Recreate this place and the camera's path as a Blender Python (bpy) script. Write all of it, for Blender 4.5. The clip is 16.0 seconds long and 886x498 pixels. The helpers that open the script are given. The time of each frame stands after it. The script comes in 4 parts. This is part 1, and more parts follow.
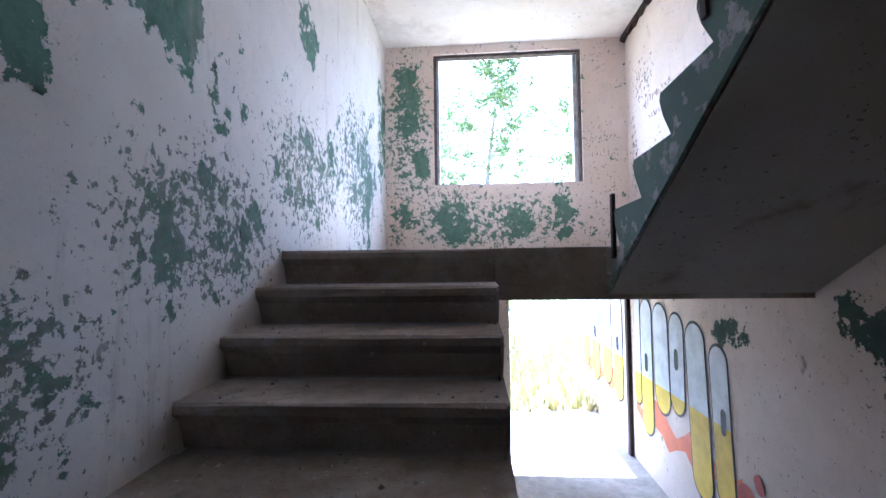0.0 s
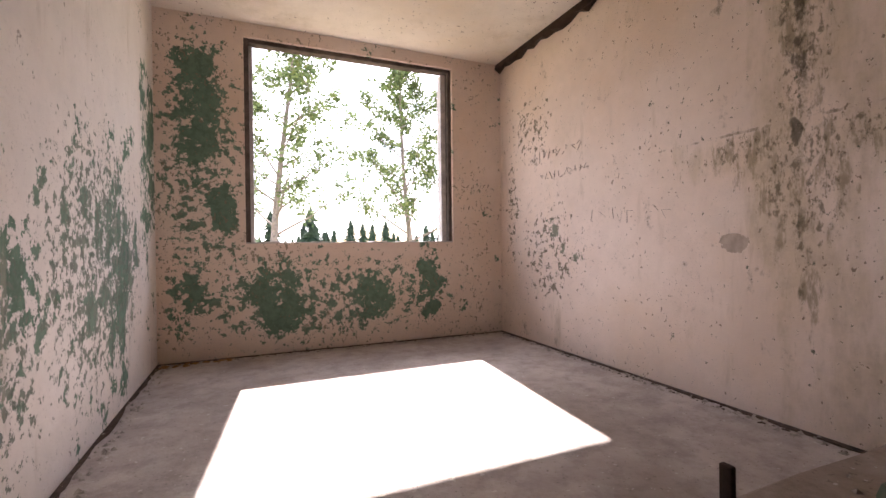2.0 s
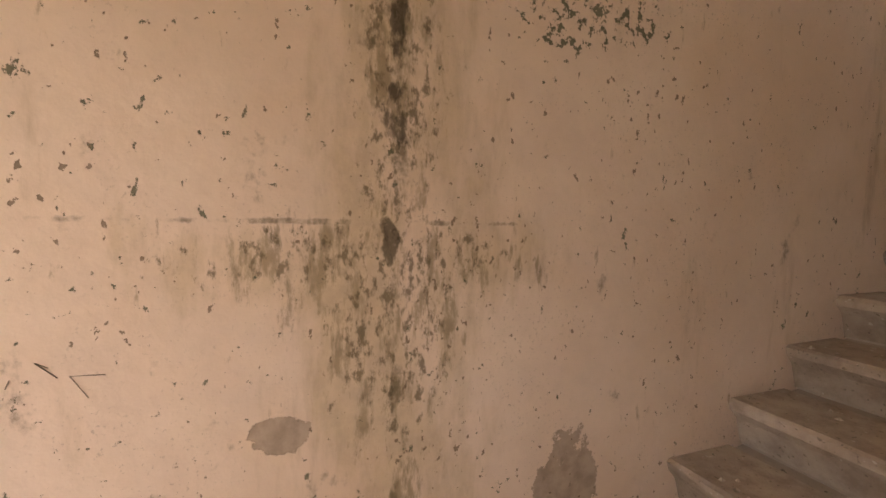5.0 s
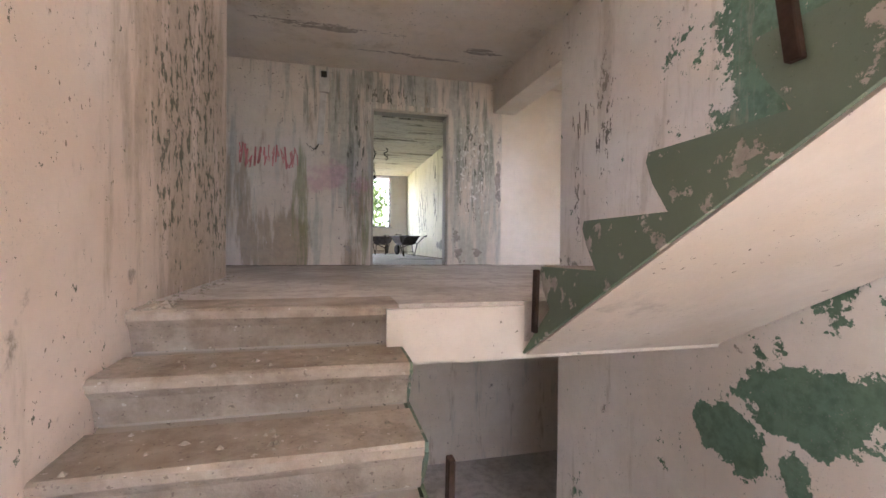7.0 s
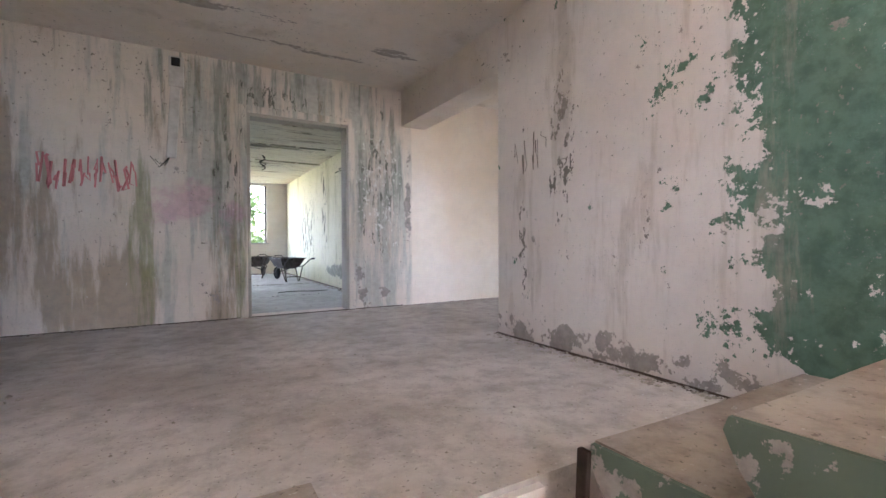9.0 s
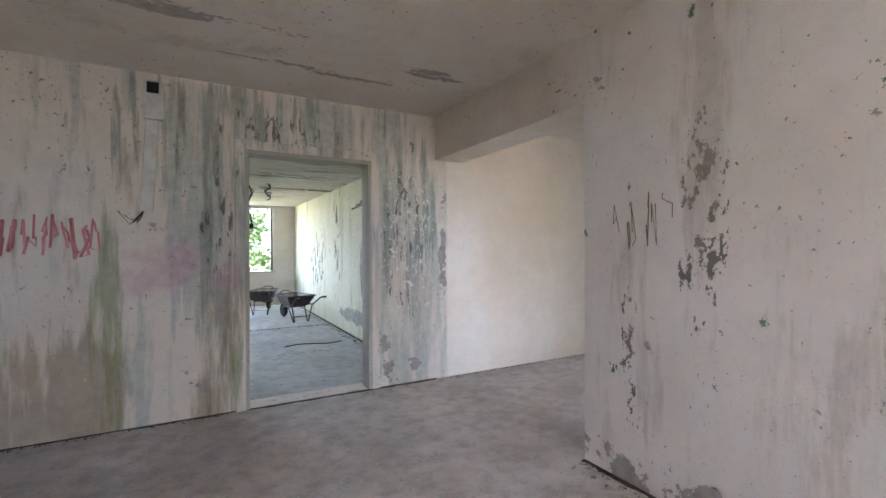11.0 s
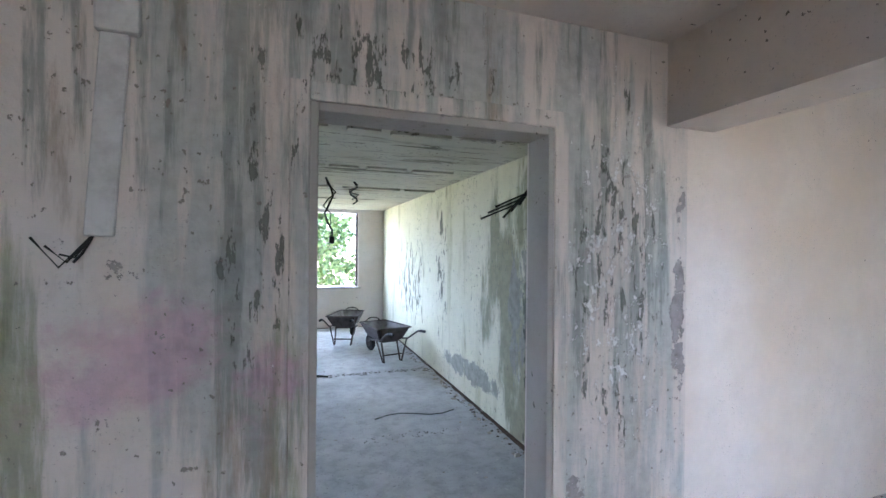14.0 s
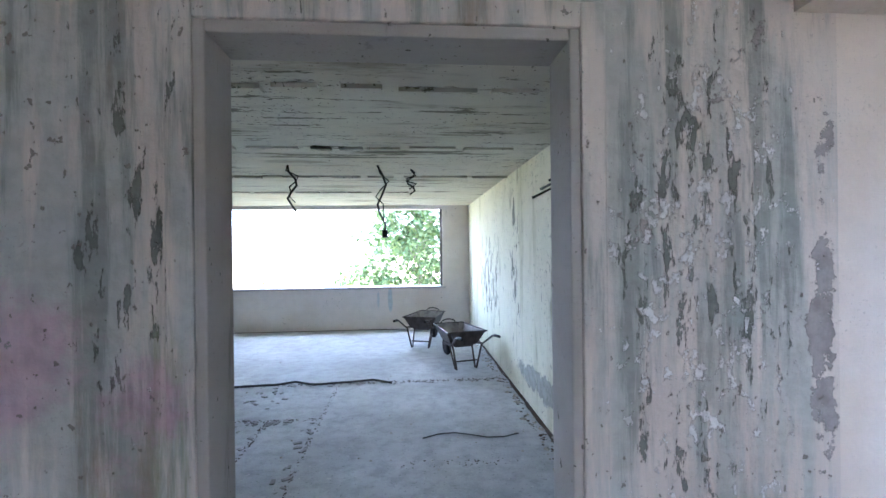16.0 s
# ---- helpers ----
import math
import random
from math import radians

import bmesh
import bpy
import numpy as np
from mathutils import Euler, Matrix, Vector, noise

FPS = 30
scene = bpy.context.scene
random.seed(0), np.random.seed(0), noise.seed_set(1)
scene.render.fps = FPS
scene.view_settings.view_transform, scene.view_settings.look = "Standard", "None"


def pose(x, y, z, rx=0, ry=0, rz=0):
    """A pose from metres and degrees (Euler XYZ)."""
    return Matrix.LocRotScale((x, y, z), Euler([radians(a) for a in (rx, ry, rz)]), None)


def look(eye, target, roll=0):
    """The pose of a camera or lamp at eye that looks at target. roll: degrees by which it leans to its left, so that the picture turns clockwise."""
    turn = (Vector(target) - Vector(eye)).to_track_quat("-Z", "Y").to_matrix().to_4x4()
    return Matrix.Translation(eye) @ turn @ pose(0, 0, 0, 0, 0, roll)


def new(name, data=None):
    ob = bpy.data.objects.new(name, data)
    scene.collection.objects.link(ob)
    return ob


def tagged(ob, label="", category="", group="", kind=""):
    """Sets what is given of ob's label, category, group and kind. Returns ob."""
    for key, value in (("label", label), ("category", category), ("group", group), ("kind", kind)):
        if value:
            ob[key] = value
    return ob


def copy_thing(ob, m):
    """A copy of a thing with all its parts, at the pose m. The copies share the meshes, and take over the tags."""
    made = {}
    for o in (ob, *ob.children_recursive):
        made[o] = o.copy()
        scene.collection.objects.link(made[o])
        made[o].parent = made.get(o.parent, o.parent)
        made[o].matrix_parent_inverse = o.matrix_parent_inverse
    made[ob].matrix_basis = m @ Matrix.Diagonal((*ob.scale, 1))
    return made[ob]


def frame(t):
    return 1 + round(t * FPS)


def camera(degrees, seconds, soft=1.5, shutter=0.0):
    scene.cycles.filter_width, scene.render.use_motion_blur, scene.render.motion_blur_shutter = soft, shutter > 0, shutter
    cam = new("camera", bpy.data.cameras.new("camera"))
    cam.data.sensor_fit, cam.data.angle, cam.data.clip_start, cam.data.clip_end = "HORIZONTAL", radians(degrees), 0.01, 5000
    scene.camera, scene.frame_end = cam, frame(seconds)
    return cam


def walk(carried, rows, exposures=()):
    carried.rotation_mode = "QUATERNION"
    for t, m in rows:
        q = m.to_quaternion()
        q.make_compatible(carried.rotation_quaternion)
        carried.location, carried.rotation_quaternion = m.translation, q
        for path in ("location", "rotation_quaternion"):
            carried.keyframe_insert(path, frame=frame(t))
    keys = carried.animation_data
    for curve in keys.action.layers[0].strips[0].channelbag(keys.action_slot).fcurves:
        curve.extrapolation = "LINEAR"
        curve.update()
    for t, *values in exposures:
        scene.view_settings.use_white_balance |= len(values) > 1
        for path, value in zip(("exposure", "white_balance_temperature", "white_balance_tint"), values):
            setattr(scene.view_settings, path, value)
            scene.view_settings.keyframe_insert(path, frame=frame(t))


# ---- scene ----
cam = camera(90.0, 16.0)
PATH = [
    (0.0, (0.199, 2.320, -0.094), (0.056, 4.313, -0.020), -0.79),
    (0.5, (-0.005, 2.713, 0.111), (0.134, 4.708, 0.151), -0.94),
    (1.0, (-0.160, 3.159, 0.219), (0.371, 5.087, 0.243), -0.72),
    (1.5, (-0.246, 3.551, 0.467), (0.382, 5.450, 0.461), -0.60),
    (2.0, (-0.235, 3.910, 0.866), (0.553, 5.748, 0.851), -0.66),
    (2.5, (-0.242, 4.317, 1.035), (0.757, 6.050, 1.008), -0.68),
    (3.0, (-0.172, 4.609, 1.242), (0.942, 6.270, 1.214), -0.34),
    (3.5, (0.056, 4.775, 1.376), (1.358, 6.293, 1.378), 0.70),
    (4.0, (0.375, 5.020, 1.409), (2.075, 6.075, 1.396), 0.98),
    (4.5, (0.660, 5.260, 1.400), (2.640, 5.538, 1.348), 1.2),
    (5.0, (0.860, 5.420, 1.440), (2.735, 4.738, 1.300), 1.0),
    (5.2, (0.900, 5.420, 1.450), (2.628, 4.422, 1.310), 0.8),
    (6.2, (1.130, 5.220, 1.540), (1.814, 3.342, 1.470), 0.6),
    (7.3, (1.276, 4.762, 1.622), (0.547, 2.899, 1.610), 0.27),
    (7.5, (1.280, 4.650, 1.628), (0.502, 2.807, 1.616), 0.05),
    (8.0, (1.269, 4.474, 1.770), (0.402, 2.672, 1.749), -0.07),
    (8.5, (1.235, 4.233, 1.897), (0.267, 2.483, 1.866), -0.26),
    (9.0, (1.253, 3.905, 2.051), (0.257, 2.172, 2.024), -0.25),
    (9.5, (1.222, 3.648, 2.204), (0.225, 1.915, 2.188), -0.10),
    (9.7, (1.141, 3.497, 2.247), (0.161, 1.754, 2.245), -0.22),
    (11.8, (0.997, 2.467, 2.754), (0.040, 0.712, 2.735), -0.15),
    (12.0, (0.894, 2.295, 2.787), (-0.035, 0.524, 2.757), -0.05),
    (12.5, (0.828, 1.875, 2.810), (-0.135, 0.122, 2.788), 0.29),
    (13.0, (0.727, 1.505, 2.779), (-0.260, -0.235, 2.757), 0.21),
    (13.5, (0.707, 1.088, 2.773), (-0.253, -0.667, 2.762), 0.40),
    (14.0, (0.814, 0.870, 2.804), (0.162, -1.020, 2.800), 0.52),
    (14.5, (0.821, 0.724, 2.798), (0.320, -1.212, 2.793), 0.59),
    (15.0, (0.709, 0.638, 2.790), (0.308, -1.321, 2.789), 0.29),
    (15.5, (0.399, 0.531, 2.767), (0.113, -1.449, 2.764), -0.11),
    (16.0, (0.204, 0.387, 2.735), (0.052, -1.607, 2.733), -0.63),
]
EXPOSURES = [(0.0, 3.7, 4450, 10), (1.0, 3.35, 5200, 14), (1.5, 3.1, 5900, 20), (2.5, 1.85, 6700, 26), (3.5, 1.5, 7150, 29), (4.2, 2.2, 7650, 25), (4.6, 2.6, 8100, 26), (5.0, 2.78, 8300, 22), (6.2, 3.5, 6800, 18), (7.5, 4.6, 5750, 18), (9.5, 4.58, 5500, 14), (12.0, 4.5, 5200, 10), (14.0, 4.52, 4950, 12), (16.0, 4.38, 4800, 13)]
walk(cam, [(t, look(eye, target, roll)) for t, eye, target, roll in PATH], EXPOSURES)

# ---------- world, sun ----------
world = bpy.data.worlds.new("sky")
scene.world = world
world.use_nodes = True
wn, wl = world.node_tree.nodes, world.node_tree.links
wn.clear()
wo, wb, wsky = wn.new("ShaderNodeOutputWorld"), wn.new("ShaderNodeBackground"), wn.new("ShaderNodeTexSky")
wsky.sky_type, wsky.sun_disc = "NISHITA", False
wsky.sun_elevation, wsky.sun_rotation = radians(45), radians(6)
wsky.air_density, wsky.dust_density = 1.0, 1.5
wtc, wnoise, wramp, wmix = wn.new("ShaderNodeTexCoord"), wn.new("ShaderNodeTexNoise"), wn.new("ShaderNodeMapRange"), wn.new("ShaderNodeMix")
wmap = wn.new("ShaderNodeMapping")
wmap.inputs["Scale"].default_value = (1, 1, 2.6)
wnoise.inputs["Scale"].default_value, wnoise.inputs["Detail"].default_value = 2.6, 6
wramp.inputs["From Min"].default_value, wramp.inputs["From Max"].default_value = 0.44, 0.62
wmix.data_type = "RGBA"
wmix.inputs["B"].default_value = (22, 22.5, 23.5, 1)
wl.new(wtc.outputs["Generated"], wmap.inputs["Vector"])
wl.new(wmap.outputs[0], wnoise.inputs["Vector"])
wl.new(wnoise.outputs["Fac"], wramp.inputs["Value"])
wl.new(wramp.outputs[0], wmix.inputs["Factor"])
wl.new(wsky.outputs[0], wmix.inputs["A"])
wl.new(wmix.outputs["Result"], wb.inputs["Color"])
wb.inputs["Strength"].default_value = 0.075
wl.new(wb.outputs[0], wo.inputs["Surface"])

sun_data = bpy.data.lights.new("sun", "SUN")
sun_data.energy, sun_data.angle, sun_data.color = 5.0, radians(0.6), (1.0, 0.95, 0.87)
sun = new("sun", sun_data)
sun.matrix_world = look((0.95, 10.0, 10.0), (0.0, 0.0, 0.0))


# ---------- materials ----------
def material(name):
    m = bpy.data.materials.new(name)
    m.use_nodes = True
    nt = m.node_tree
    return m, nt, nt.nodes["Principled BSDF"]


class Nodes:
    """Short forms for the nodes of one material, in metres of the world."""

    def __init__(self, name, rough=0.85):
        self.m, self.nt, self.bsdf = material(name)
        self.bsdf.inputs["Roughness"].default_value = rough
        self.bsdf.inputs["Specular IOR Level"].default_value = 0.3
        self.co = self.nt.nodes.new("ShaderNodeTexCoord").outputs["Object"]

    def link(self, a, b):
        self.nt.links.new(a, b)

    def math(self, op, a, b=0.0):
        n = self.nt.nodes.new("ShaderNodeMath")
        n.operation = op
        for i, v in enumerate((a, b)):
            if isinstance(v, (int, float)):
                n.inputs[i].default_value = v
            else:
                self.link(v, n.inputs[i])
        return n.outputs[0]

    def noise(self, scale, detail=6, rough=0.6, stretch=(1, 1, 1), off=0.0):
        mp = self.nt.nodes.new("ShaderNodeMapping")
        mp.inputs["Scale"].default_value = stretch
        mp.inputs["Location"].default_value = (off, off * 0.7, off * 1.3)
        self.link(self.co, mp.inputs["Vector"])
        n = self.nt.nodes.new("ShaderNodeTexNoise")
        n.inputs["Scale"].default_value, n.inputs["Detail"].default_value, n.inputs["Roughness"].default_value = scale, detail, rough
        self.link(mp.outputs[0], n.inputs["Vector"])
        return n.outputs["Fac"]

    def ramp(self, v, lo, hi, a=0.0, b=1.0):
        n = self.nt.nodes.new("ShaderNodeMapRange")
        n.interpolation_type = "SMOOTHSTEP"
        for key, x in (("From Min", lo), ("From Max", hi), ("To Min", a), ("To Max", b)):
            n.inputs[key].default_value = x
        self.link(v, n.inputs["Value"])
        return n.outputs[0]

    def blob(self, centre, radius):
        """1 at the centre, 0 past the radii."""
        s, d, ln = (self.nt.nodes.new("ShaderNodeVectorMath") for _ in range(3))
        s.operation, d.operation, ln.operation = "SUBTRACT", "DIVIDE", "LENGTH"
        s.inputs[1].default_value, d.inputs[1].default_value = centre, radius
        self.link(self.co, s.inputs[0])
        self.link(s.outputs[0], d.inputs[0])
        self.link(d.outputs[0], ln.inputs[0])
        return self.ramp(ln.outputs["Value"], 1.35, 0.35)

    def blobs(self, rows):
        out = None
        for c, r in rows:
            b = self.blob(c, r)
            out = b if out is None else self.math("MAXIMUM", out, b)
        return out

    def mix(self, fac, a, b, mode="MIX"):
        n = self.nt.nodes.new("ShaderNodeMix")
        n.data_type, n.blend_type = "RGBA", mode
        if isinstance(fac, (int, float)):
            n.inputs["Factor"].default_value = fac
        else:
            self.link(fac, n.inputs["Factor"])
        for key, v in (("A", a), ("B", b)):
            if isinstance(v, tuple):
                n.inputs[key].default_value = (*v, 1)
            else:
                self.link(v, n.inputs[key])
        return n.outputs["Result"]

    def done(self, colour, height=None, strength=0.4, dist=0.01):
        self.link(colour, self.bsdf.inputs["Base Color"])
        if height is not None:
            b = self.nt.nodes.new("ShaderNodeBump")
            b.inputs["Strength"].default_value, b.inputs["Distance"].default_value = strength, dist
            self.link(height, b.inputs["Height"])
            self.link(b.outputs[0], self.bsdf.inputs["Normal"])
        return self.m


GREEN = (0.13, 0.215, 0.155)
CREAM = (0.72, 0.61, 0.535)
WHITE = (0.72, 0.68, 0.64)
GREY = (0.34, 0.32, 0.30)
DARK = (0.075, 0.068, 0.055)


def plaster(name, base, layers=(), tint=(0.9, 0.84, 0.76), chips=0.66, chip_colour=DARK, bump=0.5):
    """Old painted plaster. layers: colour, noise scale, threshold, blobs, weight of the blobs, stretch, opacity."""
    n = Nodes(name, 0.9)
    big = n.ramp(n.noise(0.9, 5, 0.62), 0.35, 0.7)
    col = n.mix(big, base, tuple(b * t for b, t in zip(base, tint)))
    fine = n.ramp(n.noise(7, 6, 0.7, off=3), 0.3, 0.75)
    col = n.mix(n.math("MULTIPLY", fine, 0.45), col, tuple(b * 0.80 for b in base))
    height = n.math("MULTIPLY", n.noise(28, 5, 0.65, off=1), 0.35)
    for i, (c, scale, th, rows, weight, stretch, opacity) in enumerate(layers):
        v = n.noise(scale, 9, 0.66, stretch, off=5.3 * (i + 1))
        if opacity >= 0.8:
            crumble = n.noise(max(22, scale * 2.6), 5, 0.7, (stretch[0] ** 0.5, stretch[1] ** 0.5, stretch[2] ** 0.5), off=2.1 * (i + 1))
            v = n.math("ADD", v, n.math("MULTIPLY", n.math("ADD", crumble, -0.5), 0.42 if opacity >= 1.0 else 0.34))
        if opacity >= 1.0:
            v = n.math("ADD", n.math("MULTIPLY", v, 2.2), -0.6)
        if rows:
            v = n.math("ADD", v, n.math("MULTIPLY", n.blobs(rows), weight))
        k = n.ramp(v, th, th + (0.025 if opacity >= 0.8 else 0.13))
        k = n.math("MULTIPLY", k, opacity)
        tone = n.mix(n.ramp(n.noise(16, 4, 0.6, off=9 + i), 0.35, 0.7), c, tuple(x * 0.68 for x in c))
        col = n.mix(k, col, tone)
        height = n.math("SUBTRACT", height, n.math("MULTIPLY", k, 0.5 if opacity >= 0.8 else 0.05))
    spot = n.ramp(n.math("ADD", n.noise(38, 3, 0.55, (1, 1, 0.8), off=17), n.math("MULTIPLY", n.noise(1.6, 3, 0.5, off=23), 0.25)), chips + 0.16, chips + 0.19)
    col = n.mix(n.math("MULTIPLY", spot, 0.8), col, chip_colour)
    height = n.math("SUBTRACT", height, n.math("MULTIPLY", spot, 0.5))
    grit = n.math("MULTIPLY", n.ramp(n.noise(95, 3, 0.6, off=31), 0.60, 0.70), n.ramp(n.noise(2.3, 4, 0.6, off=37), 0.42, 0.66))
    col = n.mix(n.math("MULTIPLY", grit, 0.5), col, tuple(b * 0.42 for b in base))
    return n.done(col, height, bump, 0.012)


def concrete(name, base, dust=(0.4, 0.36, 0.32), speck=True, bump=0.5):
    n = Nodes(name, 0.88)
    col = n.mix(n.ramp(n.noise(1.3, 6, 0.65), 0.32, 0.68), base, dust)
    col = n.mix(n.math("MULTIPLY", n.ramp(n.noise(9, 6, 0.7, off=4), 0.4, 0.7), 0.5), col, tuple(b * 0.6 for b in base))
    if speck:
        col = n.mix(n.math("MULTIPLY", n.ramp(n.noise(60, 2, 0.5, off=8), 0.66, 0.7), 0.6), col, tuple(b * 0.45 for b in base))
        col = n.mix(n.math("MULTIPLY", n.ramp(n.noise(34, 2, 0.5, off=12), 0.70, 0.73), 0.5), col, (0.6, 0.57, 0.52))
    return n.done(col, n.math("ADD", n.noise(40, 5, 0.7), n.math("MULTIPLY", n.noise(6, 4, 0.6), 0.8)), bump, 0.008)


def plain(name, colour, rough=0.6, metal=0.0, var=0.4, scale=12):
    n = Nodes(name, rough)
    n.bsdf.inputs["Metallic"].default_value = metal
    v = n.noise(scale, 6, 0.65)
    col = n.mix(n.ramp(v, 0.35, 0.7), colour, tuple(c * (1 - var) for c in colour))
    return n.done(col, n.noise(scale * 4, 4, 0.6), 0.25, 0.004)


ONE = (1, 1, 1)
BAND = [((-0.9, 3.1, -0.35), (0.5, 0.6, 0.36)), ((-0.9, 4.1, 0.08), (0.5, 0.75, 0.40)), ((-0.9, 5.2, 0.5), (0.5, 0.8, 0.5)), ((-0.9, 6.5, 0.8), (0.5, 0.9, 0.75))]
m_west = plaster("plaster_west", WHITE, [
    (GREEN, 2.6, 0.86, [((-0.9, 4.25, 0.62), (0.5, 0.22, 0.26)), ((-0.9, 3.5, 0.95), (0.5, 0.2, 0.2)), ((-0.9, 3.15, 1.1), (0.5, 0.14, 0.12)), ((-0.9, 3.3, 0.5), (0.5, 0.1, 0.16)), ((-0.9, 5.9, 0.75), (0.5, 0.35, 0.3)), ((-0.9, 5.2, 1.5), (0.5, 0.2, 0.22)), ((-0.9, 6.8, 1.0), (0.5, 0.3, 0.8)), ((-0.9, 7.55, 1.3), (0.5, 0.3, 1.6))], 0.36, ONE, 1.0),
    (GREEN, 6, 0.69, BAND, 0.17, ONE, 0.95),
    ((0.17, 0.21, 0.165), 20, 0.68, BAND + [((-0.9, 4.6, 3.0), (0.5, 0.6, 1.4))], 0.19, ONE, 0.92),
    (GREEN, 3.0, 0.98, [((-0.9, 3.38, 2.6), (0.5, 0.68, 1.6)), ((-0.9, 4.0, 2.4), (0.5, 0.7, 1.0)), ((-0.9, 3.35, 0.85), (0.5, 0.42, 0.24)), ((-0.9, 2.95, 0.55), (0.5, 0.3, 0.2)), ((-0.9, 3.8, 0.95), (0.5, 0.3, 0.3))], 0.86, ONE, 1.0),
    (DARK, 14, 0.74, [((-0.9, 1.75, 2.7), (0.4, 0.16, 0.9)), ((-0.9, 1.35, 2.2), (0.4, 0.08, 0.8)), ((-0.9, 2.35, 2.3), (0.4, 0.06, 0.5))], 0.19, (1, 1, 0.6), 0.82),
    ((0.46, 0.40, 0.33), 2.2, 0.56, [((-0.9, 2.1, 2.5), (0.4, 1.0, 1.5))], 0.06, (1, 2.5, 0.35), 0.45),
    ((0.32, 0.29, 0.26), 5, 0.67, [((-0.9, 1.9, 1.4), (0.5, 1.5, 0.12))], 0.2, ONE, 0.85),
], tint=(0.92, 0.88, 0.84), chips=0.66, chip_colour=(0.22, 0.22, 0.18))
m_window_wall = plaster("plaster_window_wall", CREAM, [
    (GREEN, 5.0, 0.84, [((-0.02, 7.77, 0.40), (0.33, 0.5, 0.33)), ((0.71, 7.77, 0.38), (0.22, 0.5, 0.38)), ((1.22, 7.77, 0.48), (0.24, 0.5, 0.38)), ((-0.62, 7.77, 2.0), (0.26, 0.5, 0.65)), ((-0.72, 7.77, 0.45), (0.14, 0.5, 0.4)), ((-0.45, 7.77, 1.2), (0.12, 0.5, 0.3))], 0.46, ONE, 1.0),
    (GREEN, 15, 0.70, [((0.3, 7.77, 0.45), (1.5, 0.5, 0.48)), ((-0.6, 7.77, 1.5), (0.4, 0.5, 1.3))], 0.20, ONE, 0.95),
], chips=0.60, chip_colour=(0.2, 0.18, 0.13))
m_east = plaster("plaster_east", CREAM, [
    # Grime layers around y 2 also carry this wall's shade in their colour.
    ((0.40, 0.32, 0.22), 1.4, 0.58, [((2.06, 1.9, 2.3), (0.5, 1.1, 1.8))], 0.24, (1, 2.0, 0.4), 0.6),
    ((0.50, 0.41, 0.28), 1.6, 0.58, [((2.06, 5.12, 1.6), (0.5, 0.32, 1.8)), ((2.06, 5.2, 1.30), (0.5, 0.7, 0.2))], 0.2, (1, 1.6, 0.5), 0.55),
    ((0.27, 0.22, 0.14), 14, 0.64, [((2.06, 5.12, 2.1), (0.5, 0.16, 0.9)), ((2.06, 5.2, 1.30), (0.5, 0.62, 0.16)), ((2.06, 5.12, 0.9), (0.5, 0.12, 0.6)), ((2.06, 5.12, 1.2), (0.5, 0.3, 0.3))], 0.17, (1, 1.5, 0.45), 0.7),
    ((0.12, 0.10, 0.06), 40, 0.68, [((2.06, 5.12, 1.9), (0.5, 0.15, 1.0)), ((2.06, 5.2, 1.33), (0.5, 0.62, 0.12)), ((2.06, 5.12, 1.1), (0.5, 0.22, 0.4))], 0.19, (1, 1, 0.55), 0.75),
    ((0.10, 0.085, 0.05), 6, 0.62, [((2.06, 5.12, 2.2), (0.5, 0.045, 0.9)), ((2.06, 5.25, 1.425), (0.5, 0.75, 0.012)), ((2.06, 5.12, 1.0), (0.5, 0.025, 0.6))], 0.16, (1, 1, 0.8), 0.72),
    ((0.05, 0.042, 0.028), 14, 0.70, [((2.06, 5.13, 1.72), (0.5, 0.055, 0.12)), ((2.06, 5.14, 1.38), (0.5, 0.035, 0.09)), ((2.06, 5.12, 2.25), (0.5, 0.05, 0.3)), ((2.06, 5.12, 2.0), (0.5, 0.03, 0.2))], 0.36, (1, 1, 0.6), 0.78),
    ((0.10, 0.115, 0.08), 26, 0.66, [((2.06, 4.55, 2.05), (0.5, 0.22, 0.14)), ((2.06, 4.3, 2.1), (0.5, 0.15, 0.1))], 0.13, ONE, 0.9),
    ((0.16, 0.14, 0.10), 17, 0.76, [((2.06, 7.25, 1.9), (0.5, 0.42, 0.42)), ((2.06, 7.0, 0.8), (0.5, 0.6, 0.6)), ((2.06, 4.6, 2.35), (0.5, 0.6, 0.3)), ((2.06, 7.55, 1.2), (0.5, 0.16, 0.7))], 0.22, ONE, 0.9),
    ((0.21, 0.22, 0.165), 4, 0.94, [((2.06, 6.95, 1.02), (0.5, 0.13, 0.14)), ((2.06, 6.72, 0.72), (0.5, 0.24, 0.2))], 0.42, ONE, 1.0),
    ((0.40, 0.33, 0.27), 2.5, 0.90, [((2.06, 5.43, 0.86), (0.5, 0.12, 0.08)), ((2.06, 4.52, 0.58), (0.5, 0.18, 0.26))], 0.50, ONE, 0.9),
    ((0.13, 0.14, 0.10), 14, 0.68, [((2.06, 1.75, 2.5), (0.5, 0.6, 1.2)), ((2.06, 1.35, 1.9), (0.5, 0.5, 0.6)), ((2.06, 2.3, 2.2), (0.5, 0.4, 0.8))], 0.15, (1, 1, 0.6), 0.9),
    ((0.05, 0.085, 0.06), 3, 1.08, [((2.06, 4.5, -0.42), (0.5, 0.42, 0.30)), ((2.06, 3.5, -0.75), (0.5, 0.6, 0.4)), ((2.06, 5.75, -0.62), (0.5, 0.3, 0.2))], 0.68, ONE, 1.0),
], chips=0.65, chip_colour=(0.16, 0.12, 0.085))
